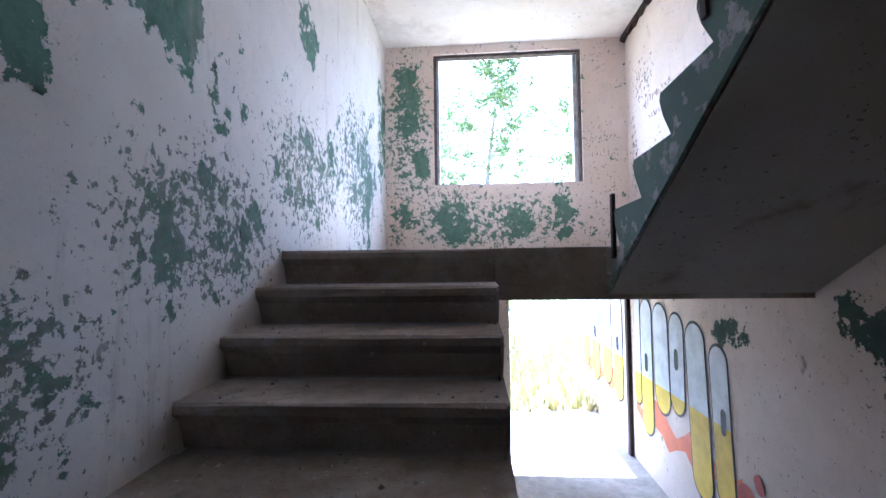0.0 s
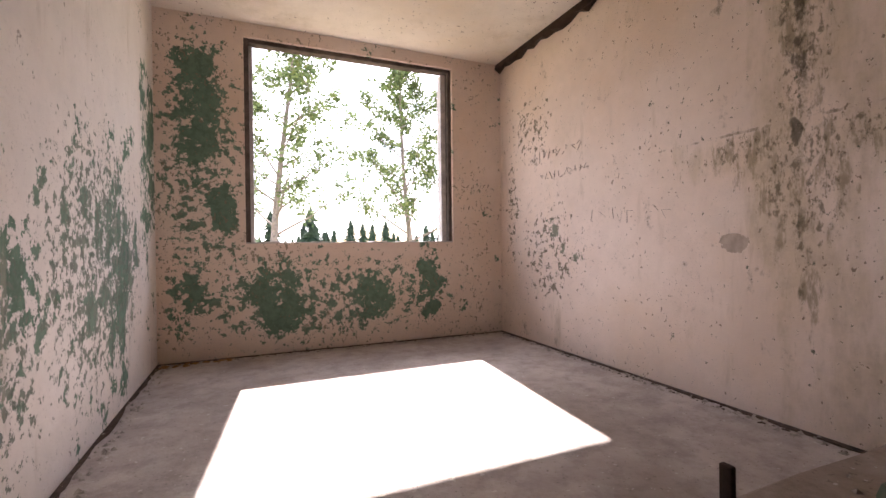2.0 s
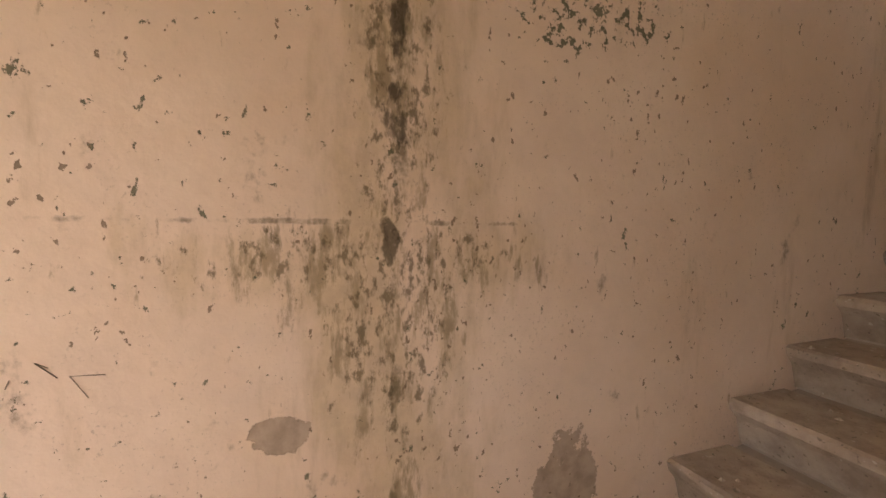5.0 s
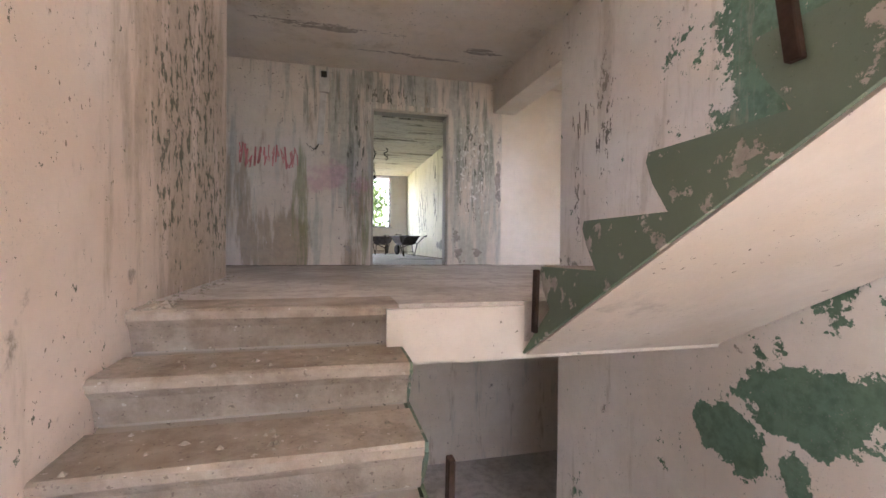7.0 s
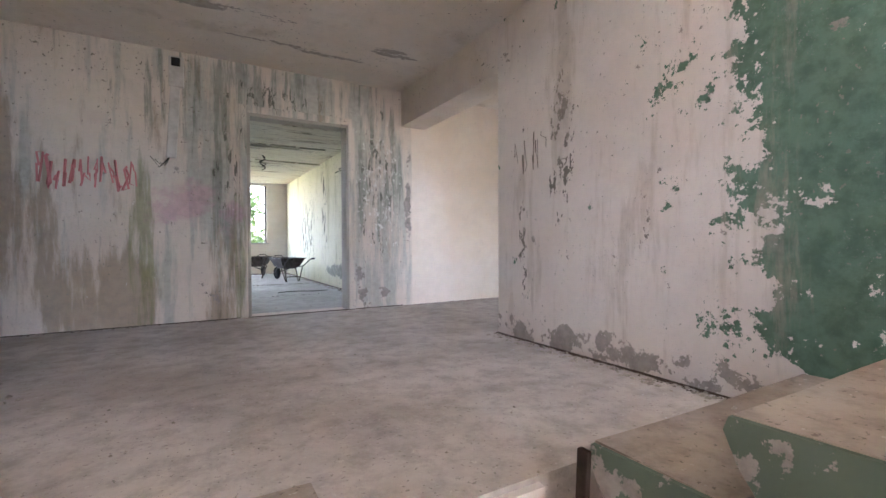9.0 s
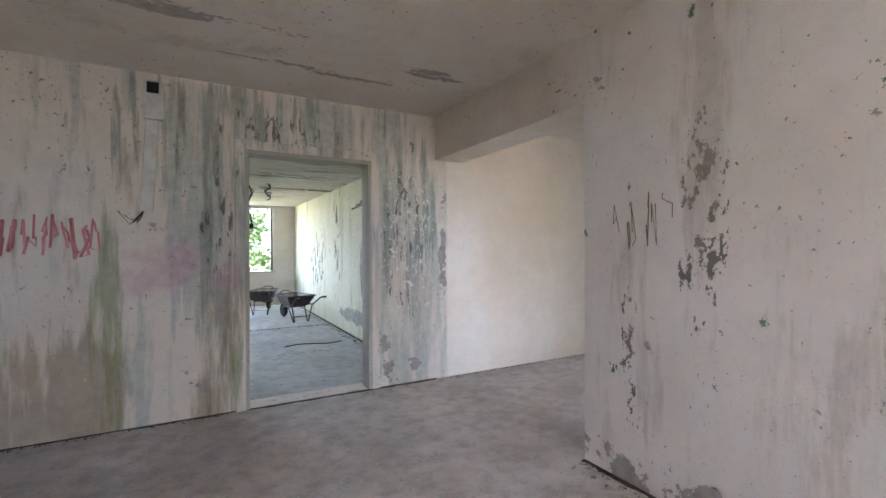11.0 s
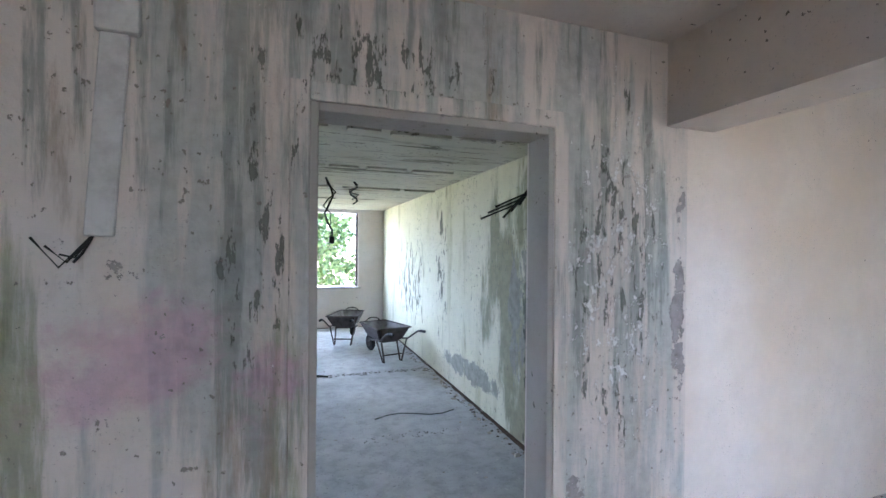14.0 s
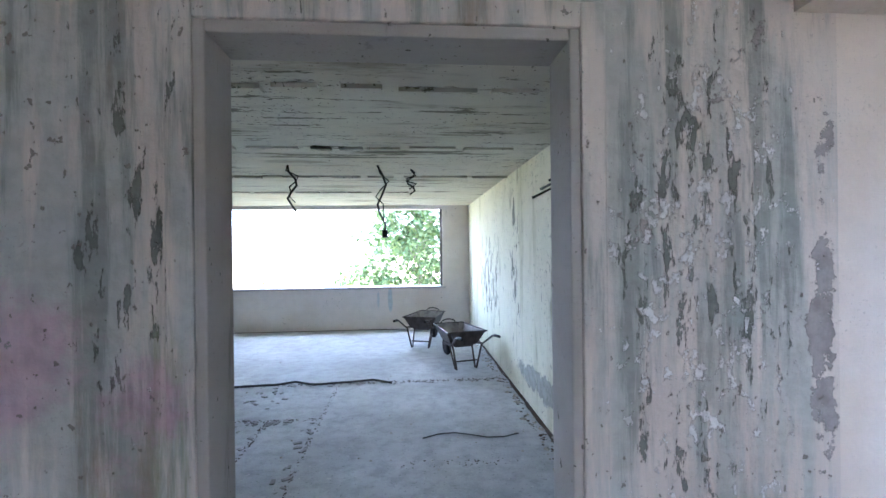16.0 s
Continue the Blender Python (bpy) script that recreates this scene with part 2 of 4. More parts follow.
m_hall = plaster("plaster_hall", (0.68, 0.62, 0.56), [
    ((0.38, 0.43, 0.41), 2.2, 0.53, [((-0.62, -0.8, 2.3), (0.45, 0.5, 1.9)), ((0.2, -0.8, 3.55), (1.6, 0.5, 0.4)), ((1.0, -0.8, 2.8), (0.4, 0.5, 1.6))], 0.13, (2.6, 2.6, 0.3), 0.6),
    ((0.24, 0.27, 0.24), 5, 0.60, [((-0.62, -0.8, 2.9), (0.36, 0.5, 1.1)), ((0.90, -0.8, 2.7), (0.2, 0.5, 1.6)), ((0.4, -0.8, 3.6), (1.2, 0.5, 0.36)), ((1.2, -0.8, 3.4), (0.5, 0.5, 0.5)), ((1.0, -0.8, 2.8), (0.12, 0.5, 1.0))], 0.15, (2.6, 2.6, 0.22), 0.7),
    ((0.13, 0.14, 0.12), 15, 0.75, [((-0.62, -0.8, 2.7), (0.32, 0.5, 1.0)), ((0.45, -0.8, 3.5), (0.5, 0.5, 0.2)), ((0.93, -0.8, 2.9), (0.15, 0.5, 1.0))], 0.2, (1.6, 1.6, 0.35), 0.85),
    ((0.26, 0.19, 0.11), 2.4, 0.58, [((0.95, -0.8, 1.7), (0.2, 0.5, 0.75)), ((2.6, -0.8, 2.2), (0.5, 0.5, 1.2)), ((1.9, -0.8, 1.6), (0.5, 0.5, 0.5))], 0.2, (2, 2, 0.3), 0.6),
    ((0.22, 0.25, 0.11), 3, 0.66, [((1.62, -0.8, 1.9), (0.14, 0.5, 1.1)), ((0.82, -0.8, 2.0), (0.08, 0.5, 1.0))], 0.26, (2, 2, 0.2), 0.65),
    ((0.58, 0.30, 0.42), 2, 0.66, [((1.25, -0.8, 2.45), (0.45, 0.5, 0.3)), ((0.9, -0.8, 2.3), (0.2, 0.5, 0.3))], 0.24, ONE, 0.45),
    ((0.36, 0.33, 0.31), 3.5, 0.88, [((-0.40, -0.8, 1.6), (0.1, 0.5, 0.24)), ((-0.65, -0.8, 1.5), (0.11, 0.5, 0.1)), ((-0.98, -0.8, 2.4), (0.05, 0.5, 0.8))], 0.42, ONE, 1.0),
    ((0.80, 0.80, 0.78), 22, 0.72, [((-0.62, -0.8, 2.7), (0.36, 0.5, 1.0))], 0.15, (1, 1, 0.7), 0.85),
], tint=(0.88, 0.84, 0.8), chips=0.65, chip_colour=(0.22, 0.2, 0.17), bump=0.8)
m_corridor = plaster("plaster_corridor", (0.74, 0.68, 0.62), [((0.45, 0.40, 0.34), 2.0, 0.66, [((-1.05, -0.8, 1.9), (0.25, 0.5, 1.3))], 0.1, (1.5, 1.5, 0.3), 0.4)], chips=0.72)
m_room = plaster("plaster_room", (0.68, 0.66, 0.53), [
    ((0.44, 0.43, 0.27), 2.0, 0.52, None, 0, (1.6, 1.6, 0.25), 0.6),
    ((0.23, 0.23, 0.14), 2.2, 0.58, [((-0.85, -1.9, 2.3), (0.4, 1.0, 1.4))], 0.24, (1.2, 1.2, 0.4), 0.78),
    ((0.31, 0.31, 0.28), 3, 0.74, [((-0.85, -2.1, 2.3), (0.4, 0.26, 0.7)), ((-0.85, -1.5, 3.1), (0.4, 0.5, 0.25)), ((-0.85, -3.2, 1.6), (0.4, 0.9, 0.14))], 0.36, (1.4, 1.4, 0.5), 0.85),
    ((0.09, 0.10, 0.08), 9, 0.69, [((-0.85, -4.0, 2.6), (0.4, 0.2, 0.8)), ((-0.85, -5.4, 2.3), (0.4, 0.9, 0.7)), ((-0.85, -2.0, 2.2), (0.4, 0.12, 0.9)), ((-0.85, -1.5, 2.6), (0.4, 0.1, 0.8))], 0.17, (1.3, 1.3, 0.45), 0.85),
], tint=(0.95, 0.95, 0.85), chips=0.62, chip_colour=(0.2, 0.2, 0.16), bump=0.8)
m_room_far = plaster("plaster_room_window_wall", (0.70, 0.66, 0.64), [((0.35, 0.5, 0.6), 2, 0.84, [((0.55, -7.42, 1.85), (0.07, 0.5, 0.3)), ((0.75, -7.42, 1.85), (0.05, 0.5, 0.25))], 0.4, (2, 2, 0.4), 0.6), ((0.3, 0.27, 0.22), 2, 0.66, None, 0, (2, 2, 0.3), 0.4)], chips=0.68)
m_ceiling = plaster("plaster_ceiling", (0.74, 0.69, 0.63), [
    ((0.36, 0.33, 0.30), 2.2, 0.72, [((1.3, 0.25, 3.8), (0.9, 0.1, 0.5)), ((0.4, -0.2, 3.8), (0.7, 0.08, 0.5)), ((-0.4, 0.1, 3.8), (0.3, 0.1, 0.5))], 0.26, (0.8, 2.6, 1), 0.85),
    ((0.44, 0.36, 0.26), 1.2, 0.54, None, 0, ONE, 0.4)], chips=0.66)
m_room_ceiling = plaster("plaster_room_ceiling", (0.60, 0.58, 0.50), [
    ((0.24, 0.22, 0.17), 1.5, 0.52, None, 0, (0.6, 2.6, 1), 0.7),
    ((0.13, 0.12, 0.09), 2.6, 0.60, [((1.5, -2.6, 3.5), (1.0, 0.2, 0.3)), ((0.3, -3.2, 3.5), (1.2, 0.3, 0.3))], 0.08, (0.4, 3.8, 1), 0.85)], chips=0.62)
m_stair = concrete("stair_concrete", (0.27, 0.22, 0.18), (0.44, 0.385, 0.33))
m_stair_green = plaster("stair_side_green_paint", (0.15, 0.20, 0.155), [((0.42, 0.39, 0.36), 8, 0.57, None, 0, ONE, 0.9)], tint=(0.8, 0.8, 0.8), chips=0.68, chip_colour=(0.4, 0.38, 0.35))
m_soffit = plaster("stair_soffit", (0.64, 0.59, 0.55), [((0.32, 0.29, 0.26), 5, 0.66, None, 0, ONE, 0.9), ((0.25, 0.22, 0.19), 1.6, 0.58, None, 0, ONE, 0.5)], chips=0.68)
# darker grey underside of the lower and middle flights
m_soffit_dark = plaster("dark_stair_soffit", (0.36, 0.335, 0.31), [((0.14, 0.12, 0.10), 2.2, 0.60, None, 0, ONE, 0.6)], chips=0.64)
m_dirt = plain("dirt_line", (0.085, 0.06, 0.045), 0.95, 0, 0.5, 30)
m_landing = concrete("landing_screed", (0.34, 0.29, 0.255), (0.50, 0.45, 0.41))
m_floor = concrete("hall_screed", (0.40, 0.36, 0.325), (0.58, 0.54, 0.505))
m_room_floor = concrete("room_screed", (0.36, 0.36, 0.35), (0.47, 0.47, 0.465))
m_rust = plain("rusted_steel", (0.05, 0.03, 0.022), 0.75, 0.3, 0.5, 20)
m_dark_wood = plain("weathered_dark_wood", (0.10, 0.08, 0.07), 0.85, 0, 0.5, 14)
m_white_wood = plain("old_white_paint", (0.50, 0.48, 0.46), 0.7, 0, 0.35, 10)
m_frame = plaster("door_frame_paint", (0.42, 0.40, 0.37), [((0.14, 0.14, 0.12), 4, 0.60, None, 0, (2, 2, 0.3), 0.6)], chips=0.66)
m_barrow = plain("barrow_rusty_steel", (0.09, 0.075, 0.07), 0.65, 0.3, 0.5, 9)
m_barrow_in = plain("barrow_tray_dusty", (0.30, 0.28, 0.27), 0.75, 0.1, 0.4, 8)
m_rubber = plain("black_rubber", (0.015, 0.015, 0.016), 0.7, 0, 0.3, 20)
m_cable = plain("black_cable", (0.02, 0.02, 0.02), 0.6, 0, 0.3, 20)
m_plastic = plain("white_plastic", (0.6, 0.59, 0.57), 0.5, 0, 0.25, 10)
m_red = plain("red_spray", (0.45, 0.09, 0.07), 0.7, 0, 0.4, 6)
m_pink = plain("faded_red_spray", (0.58, 0.23, 0.24), 0.8, 0, 0.2, 6)
m_yellow = plain("yellow_spray", (0.70, 0.50, 0.04), 0.7, 0, 0.25, 6)
m_orange = plain("orange_spray", (0.65, 0.16, 0.05), 0.7, 0, 0.3, 6)
m_white = plain("white_spray", (0.62, 0.63, 0.65), 0.7, 0, 0.25, 6)
m_black = plain("black_spray", (0.02, 0.02, 0.025), 0.6, 0, 0.4, 6)
m_pencil = plain("pencil_marks", (0.22, 0.19, 0.16), 0.8, 0, 0.3, 20)
m_debris = plain("plaster_crumbs", (0.42, 0.38, 0.33), 0.9, 0, 0.5, 30)
m_leaf_dry = plain("dry_leaf", (0.30, 0.16, 0.06), 0.8, 0, 0.4, 30)
m_bark = plain("grey_bark", (0.20, 0.175, 0.15), 0.9, 0, 0.5, 10)
m_brick = plain("brick_red", (0.30, 0.14, 0.09), 0.9, 0, 0.5, 12)


def leaf_material(name, a, b):
    n = Nodes(name, 0.6)
    info = n.nt.nodes.new("ShaderNodeNewGeometry")
    col = n.mix(info.outputs["Random Per Island"], a, b)
    n.link(col, n.bsdf.inputs["Base Color"])
    tr, add = n.nt.nodes.new("ShaderNodeBsdfTranslucent"), n.nt.nodes.new("ShaderNodeMixShader")
    n.link(col, tr.inputs["Color"])
    add.inputs[0].default_value = 0.25
    n.link(n.bsdf.outputs[0], add.inputs[1])
    n.link(tr.outputs[0], add.inputs[2])
    n.link(add.outputs[0], n.nt.nodes["Material Output"].inputs["Surface"])
    return n.m


m_leaf = leaf_material("leaves_green", (0.05, 0.09, 0.03), (0.14, 0.18, 0.065))
m_leaf_bush = leaf_material("leaves_bush", (0.06, 0.13, 0.03), (0.20, 0.26, 0.05))
m_leaf_willow = leaf_material("leaves_grey_green", (0.06, 0.09, 0.055), (0.13, 0.16, 0.10))
m_needle = leaf_material("needles_dark", (0.015, 0.035, 0.018), (0.035, 0.06, 0.03))
m_grass = leaf_material("dry_grass", (0.32, 0.24, 0.11), (0.22, 0.24, 0.07))


def ground_mat():
    n = Nodes("dry_ground", 0.95)
    col = n.mix(n.ramp(n.noise(0.25, 6, 0.65), 0.38, 0.62), (0.36, 0.28, 0.16), (0.16, 0.19, 0.06))
    col = n.mix(n.ramp(n.noise(1.7, 6, 0.7, off=2), 0.45, 0.65), col, (0.38, 0.27, 0.16))
    return n.done(col, n.noise(6, 6, 0.7), 0.8, 0.05)


m_ground = ground_mat()


# ---------- mesh helpers ----------
def mesh_object(name, bm, mat, parent=None):
    me = bpy.data.meshes.new(name)
    bm.normal_update()
    bm.to_mesh(me)
    bm.free()
    for m in mat if isinstance(mat, (list, tuple)) else (mat,):
        me.materials.append(m)
    ob = new(name, me)
    ob.parent = parent
    return ob


def part(name, bm, mat, parent, label=""):
    return tagged(mesh_object(name, bm, mat, parent), label)


def setting(name, bm, mat, label, category):
    return tagged(mesh_object(name, bm, mat), label, category, kind="structure")


def box(bm, x0, x1, y0, y1, z0, z1, mat=0):
    v = [bm.verts.new((x, y, z)) for x in (x0, x1) for y in (y0, y1) for z in (z0, z1)]
    for q in ((0, 1, 3, 2), (4, 6, 7, 5), (0, 4, 5, 1), (2, 3, 7, 6), (0, 2, 6, 4), (1, 5, 7, 3)):
        bm.faces.new([v[i] for i in q]).material_index = mat
    return v


def boxes(*rows):
    bm = bmesh.new()
    for r in rows:
        box(bm, *r)
    return bm


def soft_box(x0, x1, y0, y1, z0, z1, w=0.01, seg=2):
    bm = boxes((x0, x1, y0, y1, z0, z1))
    bmesh.ops.recalc_face_normals(bm, faces=bm.faces)
    bmesh.ops.bevel(bm, geom=list(bm.edges), offset=w, segments=seg, affect="EDGES", profile=0.6)
    return bm


def wall_mesh(axis, a, b, u0, u1, z0, z1, holes=()):
    """A wall from a to b across, from u0 to u1 along, with rectangular holes (u0, u1, z0, z1)."""
    us = sorted({u0, u1, *[h[0] for h in holes], *[h[1] for h in holes]})
    zs = sorted({z0, z1, *[h[2] for h in holes], *[h[3] for h in holes]})
    bm = bmesh.new()
    solid = lambda i, j: 0 <= i < len(us) - 1 and 0 <= j < len(zs) - 1 and not any(
        h[0] <= (us[i] + us[i + 1]) / 2 <= h[1] and h[2] <= (zs[j] + zs[j + 1]) / 2 <= h[3] for h in holes)

    def quad(*pts):
        bm.faces.new([bm.verts.new(p if axis == "y" else (p[1], p[0], p[2])) for p in pts])

    for i in range(len(us) - 1):
        for j in range(len(zs) - 1):
            if not solid(i, j):
                continue
            p, q, r, s = us[i], us[i + 1], zs[j], zs[j + 1]
            quad((p, a, r), (q, a, r), (q, a, s), (p, a, s))
            quad((p, b, r), (p, b, s), (q, b, s), (q, b, r))
            if not solid(i - 1, j):
                quad((p, a, r), (p, a, s), (p, b, s), (p, b, r))
            if not solid(i + 1, j):
                quad((q, a, r), (q, b, r), (q, b, s), (q, a, s))
            if not solid(i, j - 1):
                quad((p, a, r), (p, b, r), (q, b, r), (q, a, r))
            if not solid(i, j + 1):
                quad((p, a, s), (q, a, s), (q, b, s), (p, b, s))
    bmesh.ops.remove_doubles(bm, verts=bm.verts, dist=1e-4)
    bmesh.ops.recalc_face_normals(bm, faces=bm.faces)
    return bm


def tube(bm, pts, r, sides=6, r2=None):
    """A round bar along a line of points, tapering from r to r2."""
    pts = [Vector(p) for p in pts]
    rings = []
    for i, p in enumerate(pts):
        d = (pts[min(i + 1, len(pts) - 1)] - pts[max(i - 1, 0)]).normalized()
        a = d.orthogonal().normalized()
        b = d.cross(a)
        rr = r if r2 is None else r + (r2 - r) * i / max(1, len(pts) - 1)
        rings.append([bm.verts.new(p + (a * math.cos(k * math.tau / sides) + b * math.sin(k * math.tau / sides)) * rr) for k in range(sides)])
    for s, t in zip(rings, rings[1:]):
        for k in range(sides):
            bm.faces.new((s[k], s[(k + 1) % sides], t[(k + 1) % sides], t[k]))
    bm.faces.new(rings[0][::-1])
    bm.faces.new(rings[-1])
    return bm


def rod(pts, r, sides=6, r2=None):
    return tube(bmesh.new(), pts, r, sides, r2)


def prism(profile, x0, x1):
    """A profile of (y, z) points pulled from x0 to x1."""
    bm = bmesh.new()
    a = [bm.verts.new((x0, y, z)) for y, z in profile]
    b = [bm.verts.new((x1, y, z)) for y, z in profile]
    n = len(profile)
    for i in range(n):
        bm.faces.new((a[i], a[(i + 1) % n], b[(i + 1) % n], b[i]))
    bm.faces.new(a[::-1])
    bm.faces.new(b)
    bmesh.ops.recalc_face_normals(bm, faces=bm.faces)
    return bm


def empty(name, label, category, group="", at=(0, 0, 0)):
    ob = new(name)
    ob.location = at
    return tagged(ob, label, category, group)


# ---------- plan ----------
XL, XR = -0.9, 2.06          # stairwell walls
YW, YL = 7.77, 4.89          # window wall, edge of the half landing
YG = 4.88                    # landing edge along the open well
XA, XB = 0.30, 0.94          # inner edges of the flights
H2, YU = 1.33, 2.87          # upper floor and its edge
G1, LOW = -1.33, -2.40       # ground floor, lobby floor
YD, YP = -0.80, 1.05         # hall door wall, end of the stairwell walls
HC = 3.80                    # hall ceiling
XO, YO = -0.85, -7.42        # room wall, room window wall
RC = 3.50                    # room ceiling

# ---------- structure ----------
setting("wall_west", wall_mesh("x", XL - 0.3, XL, YP, YW, LOW - 0.1, 5.6), m_west, "whitewashed stairwell wall with flaking green paint beneath", "wall")
setting("wall_east", wall_mesh("x", XR, XR + 0.3, YP, YW, LOW - 0.1, 5.6), m_east, "cream plaster stairwell wall with brown damp stains, grime and painted-in shade", "wall")
WIN = (-0.285, 1.53, 0.90, 2.55)
# Upper opening is unseen, added to light the stairs; exit hole narrowed to cut light.
setting("wall_window_side", wall_mesh("y", YW, YW + 0.2, XL - 0.3, XR + 0.3, LOW - 0.1, 5.6, [WIN, (WIN[0], WIN[1], 3.62, 5.25), (0.60, XR, LOW - 0.1, -0.46)]), m_window_wall, "cream wall with green paint patches under the window", "wall")
setting("half_landing", boxes((XA, XR, YG, YW, -0.16, 0.0), (XL, XA, 5.08, YW, -0.16, 0.0)), m_landing, "dusty worn concrete half landing floor", "floor")
setting("landing_beam", boxes((XA + 0.004, XB - 0.004, YG - 0.012, YG + 0.2, -0.27, -0.003), (XL, XR, YG + 0.02, YG + 0.2, -0.30, -0.164)), m_stair, "rough concrete beam along the landing edge", "beam")
setting("landing_ceiling", boxes((XL, XR, 5.05, YW, 2.66, 2.84)), m_ceiling, "stained off-white landing ceiling slab", "ceiling")
setting("ground_floor", boxes((XL - 4, XR + 4, -9, 2.7, G1 - 0.2, G1), (XL, XA, 2.7, 3.0, G1 - 0.2, G1)), m_floor, "dusty concrete ground storey floor", "floor")
setting("lobby_floor", boxes((XL, XR, 2.7, YW + 0.2, LOW - 0.2, LOW)), m_floor, "grey concrete lobby floor by the exit", "floor")
setting("upper_floor", boxes((XL, XB, YP, YU, H2 - 0.2, H2), (XB, XR, YP, 2.552, H2 - 0.2, H2), (XL - 7.5, XR + 3.2, YD, YP, H2 - 0.2, H2)), m_floor, "dusty worn screed floor of the hall", "floor")
setting("upper_floor_beam", boxes((XA + 0.02, XB + 0.06, YU, YU + 0.03, H2 - 0.27, H2 - 0.02), (XL, XR, YU - 0.22, YU - 0.005, H2 - 0.29, H2 - 0.204)), m_soffit, "chipped whitewashed slab edge", "beam")
setting("hall_ceiling", boxes((XL, XR, YP, 3.05, HC, HC + 0.2), (XL - 7.5, XR + 3.2, YD, YP, HC, HC + 0.2)), m_ceiling, "stained peeling hall ceiling", "ceiling")
setting("stairwell_roof", boxes((XL - 0.3, XR + 0.3, 3.05, YW + 0.2, 5.4, 5.6)), m_ceiling, "whitewashed stairwell ceiling", "ceiling")
setting("wall_roof_step", wall_mesh("y", 2.85, 3.05, XL, XR, HC + 0.2, 5.4), m_ceiling, "plain whitewashed wall over the hall", "wall")
DOOR = (-0.265, 0.75, H2, 3.33)
setting("wall_hall", wall_mesh("y", YD - 0.22, YD, -1.03, XR + 3.2, H2 - 0.2, HC + 0.2, [DOOR]), m_hall, "hall wall streaked with mould and faded pink paint", "wall")
setting("wall_corridor_south", wall_mesh("y", YD - 0.22, YD, XL - 7.5, -1.03, H2 - 0.2, HC + 0.2, [(-5.35, -4.55, H2, 3.25), (-7.3, -6.6, H2, 3.25)]), m_corridor, "pale smooth corridor wall", "wall")
setting("wall_corridor_north", wall_mesh("y", YP, YP + 0.3, XL - 7.5, XL - 0.3, H2 - 0.2, HC + 0.2, [(-2.7, -1.5, H2, 3.4), (-5.9, -5.0, H2, 3.4)]), m_corridor, "pale plaster corridor wall with window openings", "wall")
setting("wall_corridor_end", wall_mesh("x", -7.75, -7.6, YD, YP, H2, HC, [(-0.45, 0.35, H2, 3.25)]), m_corridor, "pale corridor end wall with a doorway", "wall")
setting("wall_corridor_far", wall_mesh("x", XL - 7.7, XL - 7.5, YD - 0.2, YP + 0.3, H2 - 0.2, HC + 0.2, [(-0.7, 0.9, 1.9, 3.3)]), m_corridor, "pale end room wall with a window opening", "wall")
setting("corridor_beam", boxes((-5.95, -5.65, YD, YP, 3.35, HC)), m_ceiling, "rust-stained beam across the corridor", "beam")
bm = boxes((XL - 0.3, XL, YD, YP, 3.40, HC))
setting("hall_beam", bm, m_ceiling, "chipped plaster beam over the corridor opening", "beam")
setting("wall_hall_end", wall_mesh("x", XR + 3.0, XR + 3.2, YD, YP, H2 - 0.2, HC), m_hall, "plain hall end wall", "wall")
setting("wall_hall_north", wall_mesh("y", YP, YP + 0.3, XR + 0.3, XR + 3.2, H2 - 0.2, HC + 0.2), m_hall, "plain hall wall", "wall")
# room behind the hall door
RW = (-0.38, 3.45, 2.07, 3.44)
setting("room_floor", boxes((XO - 0.2, 4.6, YO, YD - 0.22, H2 - 0.2, H2), (-0.29, 0.75, YD - 0.22, YD, H2 - 0.2, H2 - 0.002)), m_room_floor, "bluish dusty concrete room floor", "floor")
setting("wall_room_west", wall_mesh("x", XO - 0.2, XO, YO, YD - 0.22, H2, RC + 0.2), m_room, "yellowed peeling room wall with mould", "wall")
setting("wall_room_east", wall_mesh("x", 4.6, 4.8, YO, YD - 0.22, H2, RC + 0.2), m_room, "yellowed peeling room wall", "wall")
setting("wall_room_window", wall_mesh("y", YO - 0.3, YO, XO - 0.2, 4.8, H2 - 0.2, RC + 0.2, [RW]), m_room_far, "pale wall under a wide window opening", "wall")
bm = boxes((XO - 0.2, 4.8, YO, YD - 0.22, RC, RC + 0.2))
for y0, x0, x1, d in ((-1.75, -0.85, 2.4, 0.012), (-3.0, -0.6, 2.0, 0.010), (-4.3, -0.85, 3.4, 0.012), (-5.6, 0.2, 4.0, 0.01)):
    x = x0
    while x < x1:
        w = random.uniform(0.12, 0.4)
        box(bm, x, x + w, y0 + random.uniform(-0.04, 0.0), y0 + random.uniform(0.02, 0.07), RC - d * random.uniform(0.6, 2.0), RC + 0.01)
        x += w + random.uniform(0.0, 0.12)
setting("room_ceiling", bm, m_room_ceiling, "water-damaged room ceiling with sagging seams", "ceiling")
# ground storey, seen through the well
setting("wall_ground_hall", wall_mesh("y", YD - 0.22, YD, XL - 4, XR + 4, G1, H2 - 0.2), m_hall, "peeling wall of the ground hall", "wall")
setting("wall_ground_west", wall_mesh("x", XL - 4.2, XL - 4, YD, YP, G1, H2 - 0.2), m_corridor, "plain ground corridor wall", "wall")
setting("wall_ground_east", wall_mesh("x", XR + 4, XR + 4.2, YD, YP, G1, H2 - 0.2), m_corridor, "plain ground corridor wall", "wall")
setting("wall_ground_north", wall_mesh("y", YP, YP + 0.3, XL - 4, XR + 4, G1, H2 - 0.2, [(XL - 0.3, XR + 0.3, G1, H2 - 0.2)]), m_corridor, "plain ground corridor wall", "wall")
setting("wall_ground_room", wall_mesh("y", -9, -8.8, XL - 4, XR + 4, G1, H2 - 0.2), m_room, "plain ground room wall", "wall")
